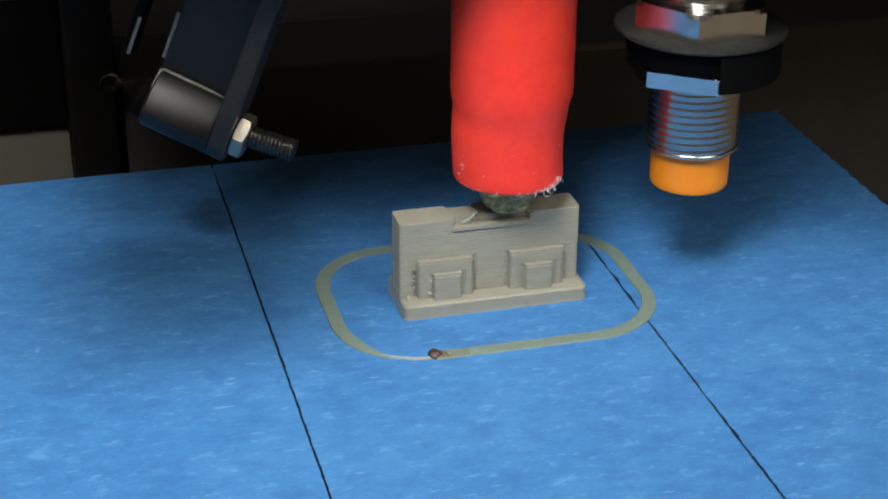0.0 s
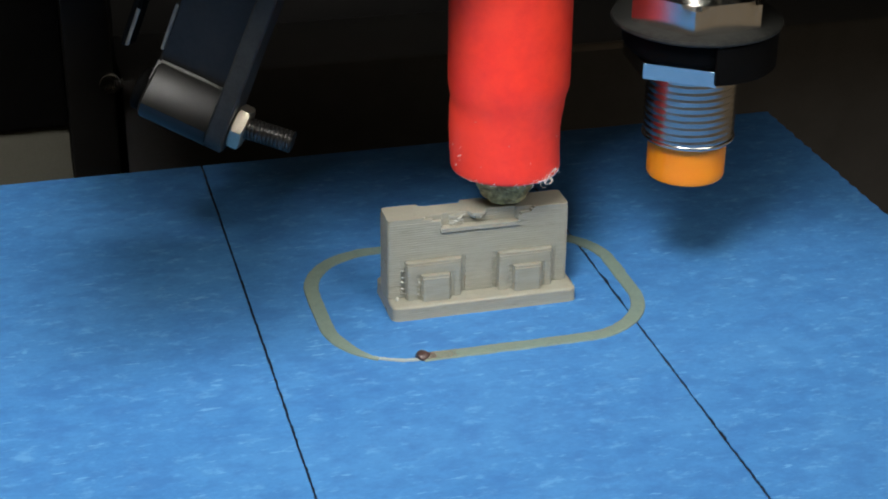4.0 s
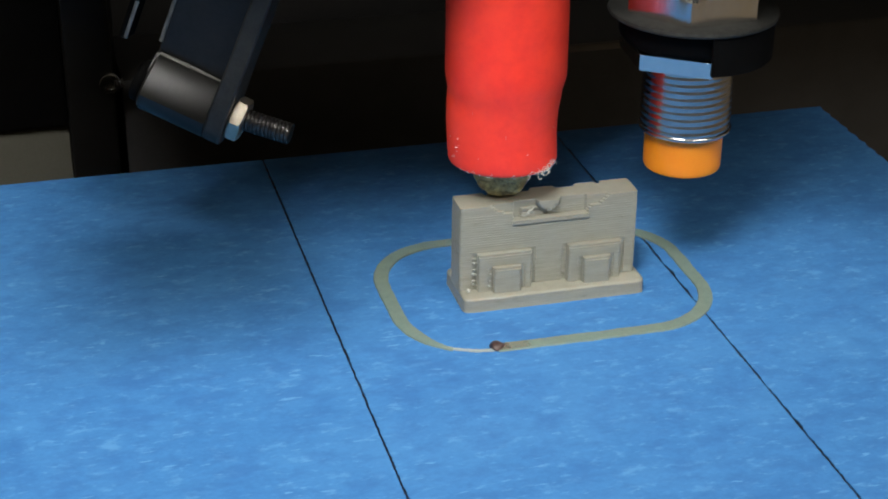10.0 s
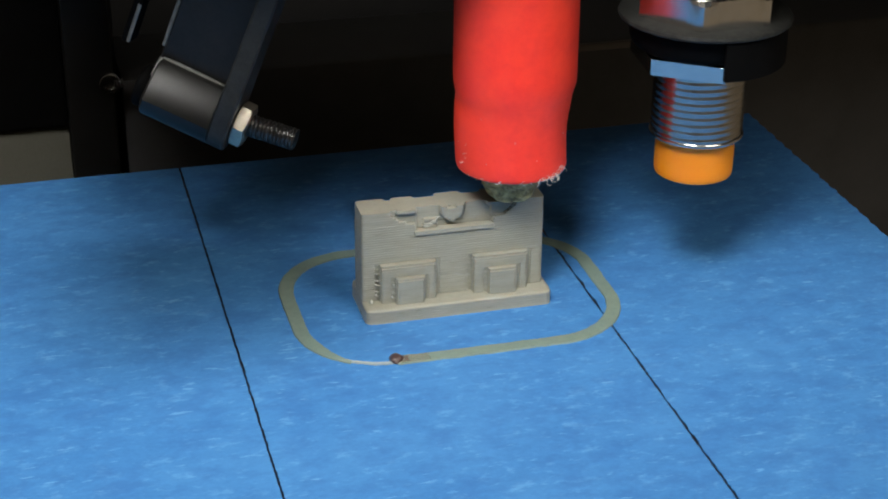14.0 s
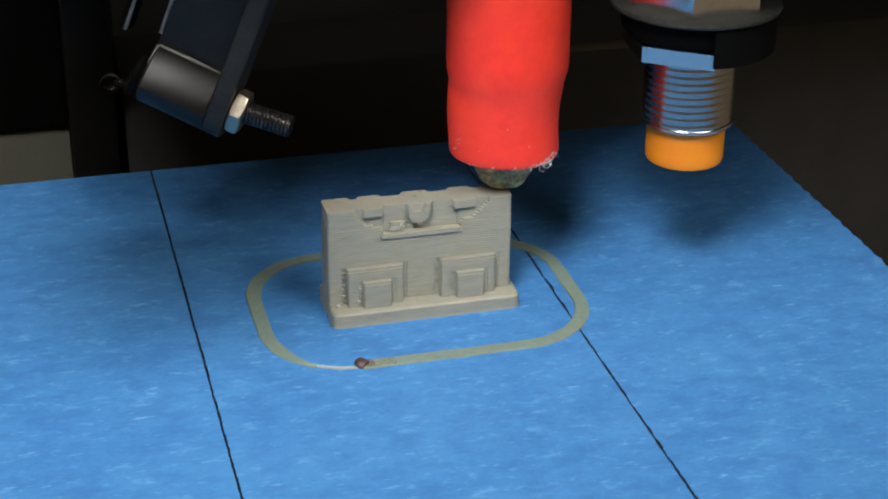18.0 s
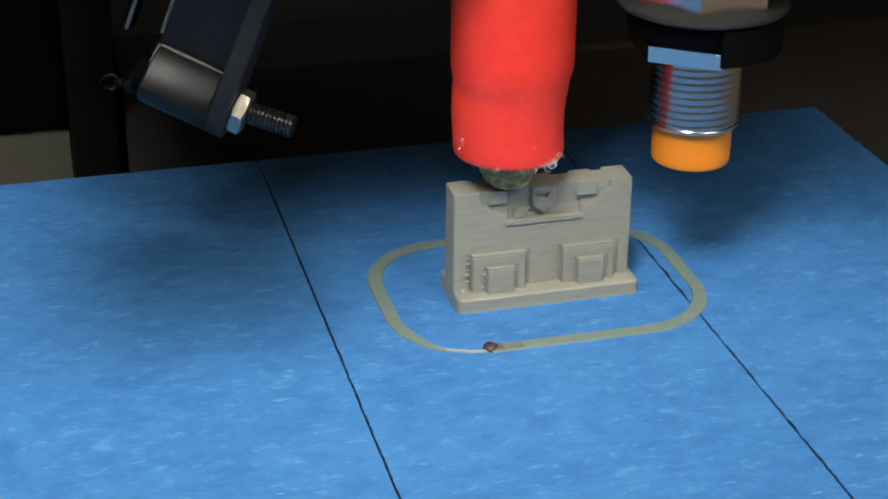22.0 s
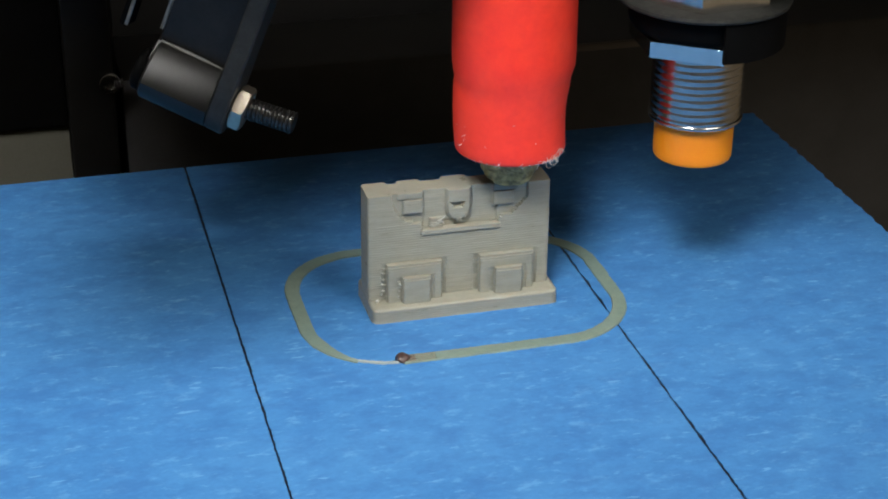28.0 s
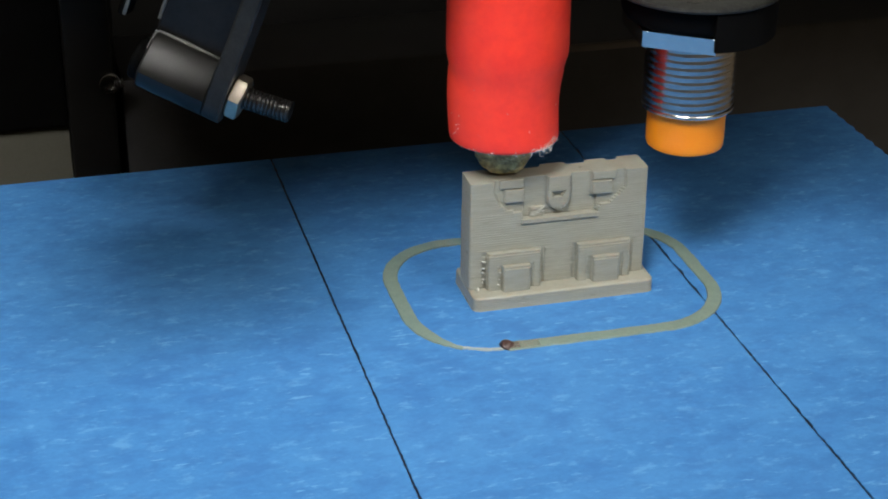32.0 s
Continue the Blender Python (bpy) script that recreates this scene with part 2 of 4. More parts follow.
def printer_frame():
    frame_ob = thing("printer_frame", "black printer frame with a rear beam and column", "printer frame")
    part("base", block("base", (-0.09, 0.13, -0.06), (0.10, 0.235, -0.0162), FRAME, 0.002), frame_ob)
    part("rear_beam", block("rear_beam", (0.0188, 0.290, -0.06), (0.40, 0.315, -0.0022), FRAME, 0.0012), frame_ob)
    part("edge_strip", block("edge_strip", (0.098, 0.2893, -0.0040), (0.1185, 0.2905, -0.0026), EDGE, 0.0003), frame_ob, "dull brown edge strip")
    part("rear_panel", block("rear_panel", (-0.05, 0.35, -0.06), (0.40, 0.356, 0.16), REAR, 0.001), frame_ob)
    column = part("column", block("column", (0.0091, 0.286, -0.06), (0.0174, 0.315, 0.09), COLUMN, 0.0008), frame_ob)
    part("slot_wall", block("slot_wall", (0.0174, 0.300, -0.06), (0.0188, 0.315, 0.09), FRAME), frame_ob)
    part("side_panel", block("side_panel", (-0.08, 0.288, -0.0094), (0.0091, 0.300, 0.09), BLACK, 0.0008), frame_ob, "black side panel")
    part("grey_panel", block("grey_panel", (-0.08, 0.2895, -0.06), (0.0091, 0.2935, -0.0096), GREY_WALL, 0.0005), frame_ob, "light grey panel")
    head = mm(lathe([(1.9, 0), (1.9, 0.7), (1.75, 0.9), (1.1, 0.9), (1.0, 0.4), (0.2, 0.4)], 32))
    part("screw", mesh_of("screw", *head, SCREW, True), column, "small dark cap screw", pose(0.0166, 0.286, -0.0010, 90))
    part("screw", mesh_of("screw_shank", *mm(thread(0.9, 0.15, 0.5, 0, 1.6, 20)), STEEL_DARK, True), column, "", pose(0.0174, 0.2856, -0.0010, 0, 90))
    return frame_ob


# ---- the moving build plate with its tape ----
SEAM, STRIP_W, BACK, FRONT = 28.7, 48.0, 243.9, 60.0


def build_plate():
    bed = thing("build_plate", "build plate covered with strips of blue masking tape", "build plate")
    left, right = SEAM - 3 * STRIP_W + 0.2, SEAM + 2 * STRIP_W - 0.6
    part("plate", block("plate", (left * MM, FRONT * MM, -0.0032), (right * MM, (BACK - 0.4) * MM, -0.00018), PLATE, 0.0004), bed, "dark plate under the tape")
    part("carriage", block("carriage", (-0.05, 0.140, -0.0162), (0.07, 0.225, -0.0032), PLATE, 0.001), bed, "dark carriage under the plate")
    rng = random.Random(4)
    for k in range(-3, 2):
        x0, x1 = SEAM + k * STRIP_W, SEAM + (k + 1) * STRIP_W
        n = 400
        verts, faces = [], []
        for i in range(n + 1):
            y = FRONT + (BACK - FRONT) * i / n
            wide = 0.22 + 0.28 * noise.noise((k * 9.0, y * 0.35, 0.0)) if k == 1 else 0.20
            a = x0 + wide + rng.uniform(-0.12, 0.08)
            b = (x1 - 0.14 if k < 1 else x1 - 0.5) + rng.uniform(-0.06, 0.06) + (0.25 * math.sin(i * 0.9) * rng.random() if k == 1 else 0)
            yy = y
            for px, pz in ((a, -0.17), (a, -0.02), (a + 0.12, 0.0), (x0 + STRIP_W / 2, 0.0), (b - 0.12, 0.0), (b, -0.02), (b, -0.17)):
                verts.append((px, yy, pz))
        for i in range(n):
            for j in range(6):
                q = i * 7 + j
                faces.append((q, q + 7, q + 8, q + 1))
        faces.append([0, 1, 2, 3, 4, 5, 6])
        faces.append([n * 7 + j for j in (6, 5, 4, 3, 2, 1, 0)])
        part("tape_strip", mesh_of("tape_strip", *mm((verts, faces)), TAPE), bed)
    return bed


# ---- the printed skirt line round the part ----
SKIRT_C, SKIRT_HALF, SKIRT_R = (58.3, 193.3), (21.0, 15.2), 10.5


def skirt_path(a, b, n):
    """Points on the rounded rectangle between two shares of its length, from the middle of its front side, anticlockwise."""
    hx, hy, r = SKIRT_HALF[0], SKIRT_HALF[1], SKIRT_R
    legs = [(hx - r, (0, -hy), (1, 0)), None, (2 * (hy - r), (hx, -(hy - r)), (0, 1)), None, (2 * (hx - r), (hx - r, hy), (-1, 0)), None,
            (2 * (hy - r), (-hx, hy - r), (0, -1)), None, (hx - r, (-(hx - r), -hy), (1, 0))]
    centres = [(hx - r, -(hy - r), -90), (hx - r, hy - r, 0), (-(hx - r), hy - r, 90), (-(hx - r), -(hy - r), 180)]
    arc = math.pi / 2 * r
    total = sum(q[0] if q else arc for q in legs)
    out = []
    for i in range(n + 1):
        s = (a + (b - a) * i / n) % 1.0 * total
        turn = 0
        for q in legs:
            length = q[0] if q else arc
            if s <= length + 1e-9:
                if q:
                    x, y = q[1][0] + q[2][0] * s, q[1][1] + q[2][1] * s
                    nx, ny = q[2][1], -q[2][0]
                else:
                    cx, cy, a0 = centres[turn]
                    ang = radians(a0) + s / r
                    nx, ny = math.cos(ang), math.sin(ang)
                    x, y = cx + r * nx, cy + r * ny
                out.append((SKIRT_C[0] + x, SKIRT_C[1] + y, nx, ny))
                break
            s -= length
            turn += 0 if q else 1
    return out


def band(a, b, n, width, height, seed, lift=0.0, tail=0, shift=0.0):
    """A flattened bead along the skirt with a slightly wavering outline; over its last tail steps it thins out towards the outer side."""
    rng = random.Random(seed)
    verts, faces = [], []
    pts = skirt_path(a, b, n)
    w0 = w1 = 0.0
    for i, (x, y, nx, ny) in enumerate(pts):
        thin = max(0.0, 1 - (n - i) / tail) ** 1.5 * 0.72 if tail else 0.0
        aside = shift + thin * width / 2
        w0 += rng.uniform(-0.05, 0.05) - w0 * 0.25
        w1 += rng.uniform(-0.05, 0.05) - w1 * 0.25
        for s, z in ((-1, 0.0), (-0.93, 0.75), (-0.6, 1.0), (-0.3, 0.86), (0, 1.0), (0.3, 0.86), (0.6, 1.0), (0.93, 0.75), (1, 0.0)):
            d = s * (1 - thin) * width / 2 + aside + (w0 if s < 0 else w1)
            verts.append((x + nx * d, y + ny * d, lift + z * height))
    k = 9
    for i in range(n):
        for j in range(k - 1):
            q = i * k + j
            faces.append((q, q + k, q + k + 1, q + 1))
        faces.append((i * k, i * k + k - 1, (i + 1) * k + k - 1, (i + 1) * k))
    faces.append(list(range(k)))
    faces.append([n * k + j for j in range(k)][::-1])
    return mm((verts, faces))


def skirt():
    ob = thing("printed_skirt", "thin translucent grey skirt line printed round the part", "print skirt")
    part("bead", mesh_of("bead", *band(-0.085, 0.872, 260, 2.0, 0.26, 3, 0.0, 16), FIRST_LAYER, True), ob)
    part("thin_start", mesh_of("thin_start", *band(0.862, 0.914, 30, 0.5, 0.24, 5, 0.0, 0, 0.45), STRAND, True), ob, "pale thin strand where the line begins")
    part("scorched_run", mesh_of("scorched_run", *band(-0.086, -0.052, 16, 1.8, 0.30, 6), BURNT_PALE, True), ob, "brownish scorched stretch")
    part("burnt_run", mesh_of("burnt_run", *band(-0.086, -0.073, 10, 1.5, 0.34, 9), SINGED, True), ob, "brown burnt stretch")
    x, y = skirt_path(-0.0855, -0.07, 2)[0][:2]
    blob = mm(lathe([(0.05, 0), (0.8, 0.02), (0.92, 0.25), (0.85, 0.55), (0.58, 0.8), (0.2, 0.88)], 24, lambda a, z: 1 + 0.12 * math.sin(3 * a + z * 4)))
    part("burnt_blob", mesh_of("burnt_blob", *blob, BURNT, True), ob, "dark burnt blob of plastic", pose(x * MM, (y + 0.1) * MM, 0))
    return ob


# ---- the growing printed part: one mesh a layer ----
LAYER, FLANGE, FIRST, GROWN = 0.3296, 6, 38, 14
X0, X1, Y0, Y1 = 45.9, 71.0, 187.85, 197.6        # the foot
WX0, WX1, WY0, WY1 = 45.9, 70.35, 190.5, 195.0    # the wall


def eased(z, top, reach=0.75):
    """How far a block stands out near its upper edge, which the plastic rounds."""
    u = min(1.0, max(0.0, (top - z) / reach))
    return 0.45 + 0.55 * math.sqrt(1 - (1 - u) ** 2)


def front_steps(z):
    """Stretches of x on the front face where it stands out (minus) or lies back (plus), by the height of the layer."""
    out = []
    wave = (int(z / LAYER) * 7 % 5) / 4
    for x in (48.35, 60.75):
        if z < 7.25:
            out.append((x - 0.75, x, 0.24 - 0.24 * wave if x < 50 else 0.26 - 0.14 * wave))
            out.append((x + 7.1, x + 7.95, 0.13))
            out.append((x - 0.12, x + 7.3, -1.0 * eased(z, 7.25)))
        if z < 5.7:
            out.append((x + 1.2, x + 2.0, -0.76 - 0.24 * wave if x < 50 else -0.75 - 0.12 * wave))
            out.append((x + 5.4, x + 6.2, -0.86))
            out.append((x + 1.8, x + 5.6, -1.8 * eased(z, 5.7, 0.6)))
    if 10.95 < z < 11.7:
        out.append((52.9, 63.5, -0.26 if z < 11.4 else -0.12))
    if z > 11.7:
        lo, hi = recess(z)
        out.append((lo, hi, 0.5))
        out.append((53.3, 63.2, 0.85))
        if z > 12.6:
            w = 1.62 * math.sqrt(max(0.05, 1 - max(0.0, (14.1 - z) / 1.5) ** 2))
            out.append((58.0 - w, 58.0 + w, -0.04))
        if 14.15 < z < 15.25:
            w = 0.45 + 0.5 * (z - 14.15)
            out.append((57.85 - w, 57.85 + w, 0.5))
        if z > 14.1:
            out.append((50.6, 53.25, 0.02 if z < 15.8 else 0.42))
            out.append((62.5, 65.4, 0.02 if z < 15.8 else 0.42))
        if z > 16.3:
            out.append((49.9, 53.3, 0.14))
            out.append((62.5, 65.9, 0.14))
        if z < 12.75:
            out.append((54.2, 56.1, 0.36 + 0.2 * wave))
    return out


def recess(z):
    """The ends of the wing-shaped hollow at the height of the layer."""
    lo = float(np.interp(z, (11.5, 12.4, 12.9, 14.0, 15.8), (53.3, 53.0, 51.0, 49.9, 49.2)))
    hi = float(np.interp(z, (11.5, 12.3, 12.7, 13.7, 14.8, 17.0), (63.2, 63.5, 65.1, 66.2, 67.2, 67.1)))
    return lo, hi


def back_steps(z):
    if z < 11.55:
        return []
    lo, hi = recess(z)
    out = [(lo, hi, 0.8)]
    if z > 12.0:
        out += [(56.4, 59.9, 0.0)]
    if z > 13.3:
        out += [(50.6, 53.6, 0.1), (62.6, 65.6, 0.1)]
    return out


def outline(z, inset):
    """The layer's outline, anticlockwise from the front's near end."""
    def side(steps, y, sign):
        cuts = sorted({WX0, WX1, *[c for s in steps for c in s[:2]]})
        pts = []
        for a, b in zip(cuts, cuts[1:]):
            level = 0.0
            for s0, s1, d in steps:
                if s0 <= (a + b) / 2 <= s1:
                    level = d
            pts += [(a, y + sign * level), (b, y + sign * level)]
        keep = [pts[0]]
        for q, after in zip(pts[1:], [*pts[2:], None]):
            if after is None or abs(q[1] - keep[-1][1]) > 1e-6 or abs(q[1] - after[1]) > 1e-6:
                keep.append(q)
        return keep
    loop = side(front_steps(z), WY0, 1) + side(back_steps(z), WY1, -1)[::-1]
    return offset_loop(soften(soften(loop, 0.42, 0.75), 0.14), -inset)


def soften(loop, r, ends=0.0):
    """Cuts each corner twice, as a bead of plastic rounds it; ends is the wider cut at the wall's own corners."""
    out = []
    n = len(loop)
    for i, q in enumerate(loop):
        a, b = Vector(loop[i - 1]), Vector(loop[(i + 1) % n])
        c = Vector(q)
        da, db = a - c, b - c
        reach = ends if ends and min(abs(c.x - WX0), abs(c.x - WX1)) < 1e-6 else r
        k = min(reach, da.length * 0.45, db.length * 0.45)
        p0, p1 = c + da.normalized() * k, c + db.normalized() * k
        mid = (p0 + p1) * 0.25 + c * 0.5
        out += [tuple(p0), tuple(mid), tuple(p1)]
    return out


def offset_loop(loop, d):
    out = []
    n = len(loop)
    for i, q in enumerate(loop):
        a, b = Vector(loop[i - 1]), Vector(loop[(i + 1) % n])
        t = (b - a)
        if t.length < 1e-9:
            out.append(q)
            continue
        t.normalize()
        out.append((q[0] + t.y * d, q[1] - t.x * d))
    return out


def cover(ring, z, verts, faces):
    """Closes one end of a layer with strips from its front to its back."""
    xs = sorted({round(q[0], 4) for q in ring})
    edges = list(zip(ring, ring[1:] + ring[:1]))

    def span(x):
        ys = [a[1] + (b[1] - a[1]) * (x - a[0]) / (b[0] - a[0]) for a, b in edges if (a[0] - x) * (b[0] - x) < 0]
        return (min(ys), max(ys)) if len(ys) > 1 else None
    for a, b in zip(xs, xs[1:]):
        e = (b - a) * 0.02
        p, q = span(a + e), span(b - e)
        if b - a > 0.002 and p and q:
            k = len(verts)
            verts += [(a, p[0], z), (b, q[0], z), (b, q[1], z), (a, p[1], z)]
            faces.append((k, k + 1, k + 2, k + 3))


def layer_mesh(index, inset=0.0):
    z = index * LAYER
    rng = random.Random(100 + index)
    if index < FLANGE:
        r = 0.9
        base = soften(soften([(X0, Y0), (X1, Y0), (X1, Y1), (X0, Y1)], r), 0.3)
        groove, bulge = 0.02, 0.0
    else:
        base = outline(z + LAYER / 2, inset)
        groove, bulge = 0.048, rng.uniform(-0.01, 0.012)
    n = len(base)
    verts, faces = [], []
    # long sides are split so that each bead wavers a little
    dense = []
    for i, q in enumerate(base):
        e = base[(i + 1) % n]
        k = max(1, int(math.dist(q, e) / 1.3))
        for j in range(k):
            dense.append((q[0] + (e[0] - q[0]) * j / k, q[1] + (e[1] - q[1]) * j / k))
    n = len(dense)
    wave = [rng.uniform(-0.014, 0.014) for _ in range(n)]
    rows = ((0.0 if index < FIRST else -0.5, -groove), (0.22, 0.0), (0.78, 0.0), (1.0, -groove))
    if index == 0:
        rows = ((0.0, 0.05), (0.5, 0.02), (0.8, 0.0), (1.0, -groove))
    top_round = index == FLANGE - 1
    if top_round:
        rows = ((0.0, -groove), (0.25, -0.02), (0.6, -0.12), (0.88, -0.32), (0.99, -0.6))
    for share, d in rows:
        # the beads of the blocks' outer faces flow together more than those of the wall
        flat = offset_loop(dense, d * 0.35 + bulge)
        ring = offset_loop(dense, d + bulge - (inset if index < FLANGE else 0))
        if index >= FLANGE:
            ring = [f if q[1] < WY0 - 0.35 else r for q, f, r in zip(dense, flat, ring)]
        for (x, y), w in zip(ring, wave):
            verts.append((x, y + w, z + LAYER * share))
    for j in range(len(rows) - 1):
        for i in range(n):
            faces.append((j * n + i, j * n + (i + 1) % n, (j + 1) * n + (i + 1) % n, (j + 1) * n + i))
    if index < FLANGE:
        faces.append(list(range(n))[::-1])
        faces.append([(len(rows) - 1) * n + i for i in range(n)])
    else:
        low, high = [v[:2] for v in verts[:n]], [v[:2] for v in verts[-n:]]
        cover(low, z + LAYER * rows[0][0], verts, faces)
        cover(high, z + LAYER, verts, faces)
    return mesh_of("layer", *mm((verts, faces)), FILAMENT, True, 50)


def printed_part():
    ob = thing("printed_part", "grey plastic wall with stepped blocks growing layer by layer", "printed part")
    for i in range(FIRST):
        part("layer", layer_mesh(i), ob)
    grown = [part("layer", layer_mesh(FIRST + k, 0.05), ob) for k in range(GROWN)]
    part("seam_drip", mesh_of("seam_drip", *mm(lathe([(0.05, 0), (0.24, 0.08), (0.3, 0.25), (0.2, 0.45), (0.05, 0.52)], 12)), DRIP, True), ob, "small shiny drip of plastic",
         pose(47.0 * MM, 189.95 * MM, 1.95 * MM))
    # shiny beads where the nozzle turned at the blocks' edges and on the sill
    rng = random.Random(21)
    spots = [(x + rng.uniform(-0.12, 0.12), y, z + rng.uniform(-0.2, 0.2)) for x, y, zs in
             ((47.75, 190.34, (2.9, 3.4, 4.3, 5.0, 6.1)), (49.75, 189.45, (2.9, 3.8, 4.7)),
              (63.45, 190.6, (11.5, 12.1, 12.9)), (53.2, 190.65, (11.4,)), (50.4, 190.6, (14.4, 15.0))) for z in zs]
    bead = mesh_of("bead", *mm(lathe([(0.03, -0.14), (0.13, -0.1), (0.19, 0.0), (0.13, 0.1), (0.03, 0.14)], 10)), DRIP, True)
    for k, (x, y, z) in enumerate(spots):
        if z < FIRST * LAYER:
            part("bead", bead, ob, "", pose(x * MM, y * MM, z * MM, 0, 70 + 30 * (k % 3), 20 * (k % 4)))
    for k in range(3):
        pts, q = [], Vector((54.1 + 0.5 * k, 190.95, 11.95 + 0.2 * k))
        for j in range(8):
            pts.append(tuple(q))
            q = q + Vector((rng.uniform(0.08, 0.28), rng.uniform(-0.12, 0.08), rng.uniform(-0.16, 0.2)))
        part("stray_loop", mesh_of("stray_loop", *mm(tube(pts, 0.14, 8, lambda u: 0.6 + 0.6 * math.sin(3 * u))), DRIP, True), ob, "shiny loose loop of plastic")
    return ob, grown


# ---- the print head: hot end, sensor and fan bracket on one carriage ----
NOZ = (60.73, 192.15, 12.55)
SENSOR = (85.2, 190.2)


def hot_end():
    head = thing("hot_end", "hot end wrapped in red silicone tape above the print", "hot end")

    def crease(a, z):
        return 1 + 0.006 * math.sin(2 * a + 1.0) + 0.006 * math.sin(3 * a + z * 0.25) + 0.010 * math.exp(-((z - 30.0) / 1.3) ** 2) * math.sin(a * 3 + 0.6) \
            - 0.028 * math.exp(-((z - 27.0 + 0.5 * math.sin(2 * a)) / 0.9) ** 2) * (0.6 + 0.4 * math.sin(2.3 * a + 0.8))
    # height, mean radius, lean to the side: the wrap bulges on one side above the heater block
    shape = [(17.45, 6.75, 0.05), (17.6, 6.98, 0.05), (17.95, 7.08, 0.05), (19.0, 7.1, 0.0), (21.0, 7.12, -0.10), (23.0, 7.16, -0.14), (24.6, 7.22, -0.06), (25.6, 7.30, 0.02),
             (26.4, 7.40, 0.10), (27.2, 7.52, 0.17), (28.0, 7.62, 0.21), (28.8, 7.72, 0.25), (29.6, 7.77, 0.25), (30.6, 7.78, 0.23), (32.0, 7.76, 0.2), (35.0, 7.75, 0.2), (40.0, 7.74, 0.2), (58.0, 7.7, 0.2)]
    verts, faces = lathe([(3.0, 17.55), *[(r, z) for z, r, _ in shape], (2.0, 58.4)], 96, crease)
    levels, _, leans = zip(*shape)
    for i, (x, y, z) in enumerate(verts):
        d = float(np.interp(z, levels, leans))
        verts[i] = (x + 0.965 * d, y - 0.263 * d, z)
    sleeve = part("sleeve", mesh_of("sleeve", *mm((verts, faces)), RED, True, 60), head, "red silicone tape wrapped round the heater", pose(NOZ[0] * MM, NOZ[1] * MM, 0))
    rng = random.Random(8)
    for k in range(32):
        curl = k >= 18
        a = rng.uniform(-1.25, -0.8) if curl else rng.uniform(-3.0, -0.5)
        r = 7.08
        q = Vector((r * math.cos(a), r * math.sin(a), 17.6 + (rng.uniform(-0.1, 0.5) if curl else rng.uniform(-0.1, 0.25))))
        pts, turn, step = [], rng.uniform(0, 6.28), rng.uniform(0.16, 0.3) if curl else rng.uniform(0.05, 0.14)
        bend = rng.choice((-1, 1)) * rng.uniform(0.35, 0.7)
        for j in range(9 if curl else 6):
            pts.append(tuple(q))
            turn += bend + rng.uniform(-0.3, 0.3)
            out = Vector((math.cos(a), math.sin(a), 0)) * rng.uniform(0.0, 0.35)
            q = q + (Vector((math.cos(turn) * math.sin(-a), math.cos(turn) * math.cos(a) * 0.5, math.sin(turn))) + out).normalized() * step
        part("fibre", mesh_of("fibre", *mm(tube(pts, 0.026 if curl else 0.03, 4)), FIBRE, True), sleeve)
    for k in range(16):
        a, z = (rng.uniform(-3.05, -2.75), 17.6 + rng.uniform(0, 4.5)) if k < 7 else (rng.uniform(-2.6, -0.6), rng.uniform(18, 32))
        q, pts = Vector((7.25 * math.cos(a), 7.25 * math.sin(a), z)), []
        for j in range(5):
            pts.append(tuple(q))
            q = q + Vector((rng.uniform(-0.16, 0.03) if k < 7 else rng.uniform(-0.04, 0.04), rng.uniform(-0.08, 0.0), rng.uniform(-0.14, 0.18)))
        part("fibre", mesh_of("fibre", *mm(tube(pts, 0.022, 4)), FIBRE, True), sleeve)

    nz = [(4.2, 17.6), (4.3, 16.2), (3.9, 15.6), (3.6, 15.0), (3.5, 14.3), (3.2, 13.7), (2.6, 13.1), (2.0, 12.75), (1.0, 12.5), (0.4, 12.45)]
    part("nozzle", mesh_of("nozzle", *mm(lathe(nz[::-1], 40, lambda a, z: 1 + 0.05 * math.sin(5 * a + z) + 0.04 * math.sin(9 * a - 2 * z))), GRIMY, True, 60), head,
         "grimy metal nozzle crusted with plastic", pose(NOZ[0] * MM, NOZ[1] * MM, 0))

    return head


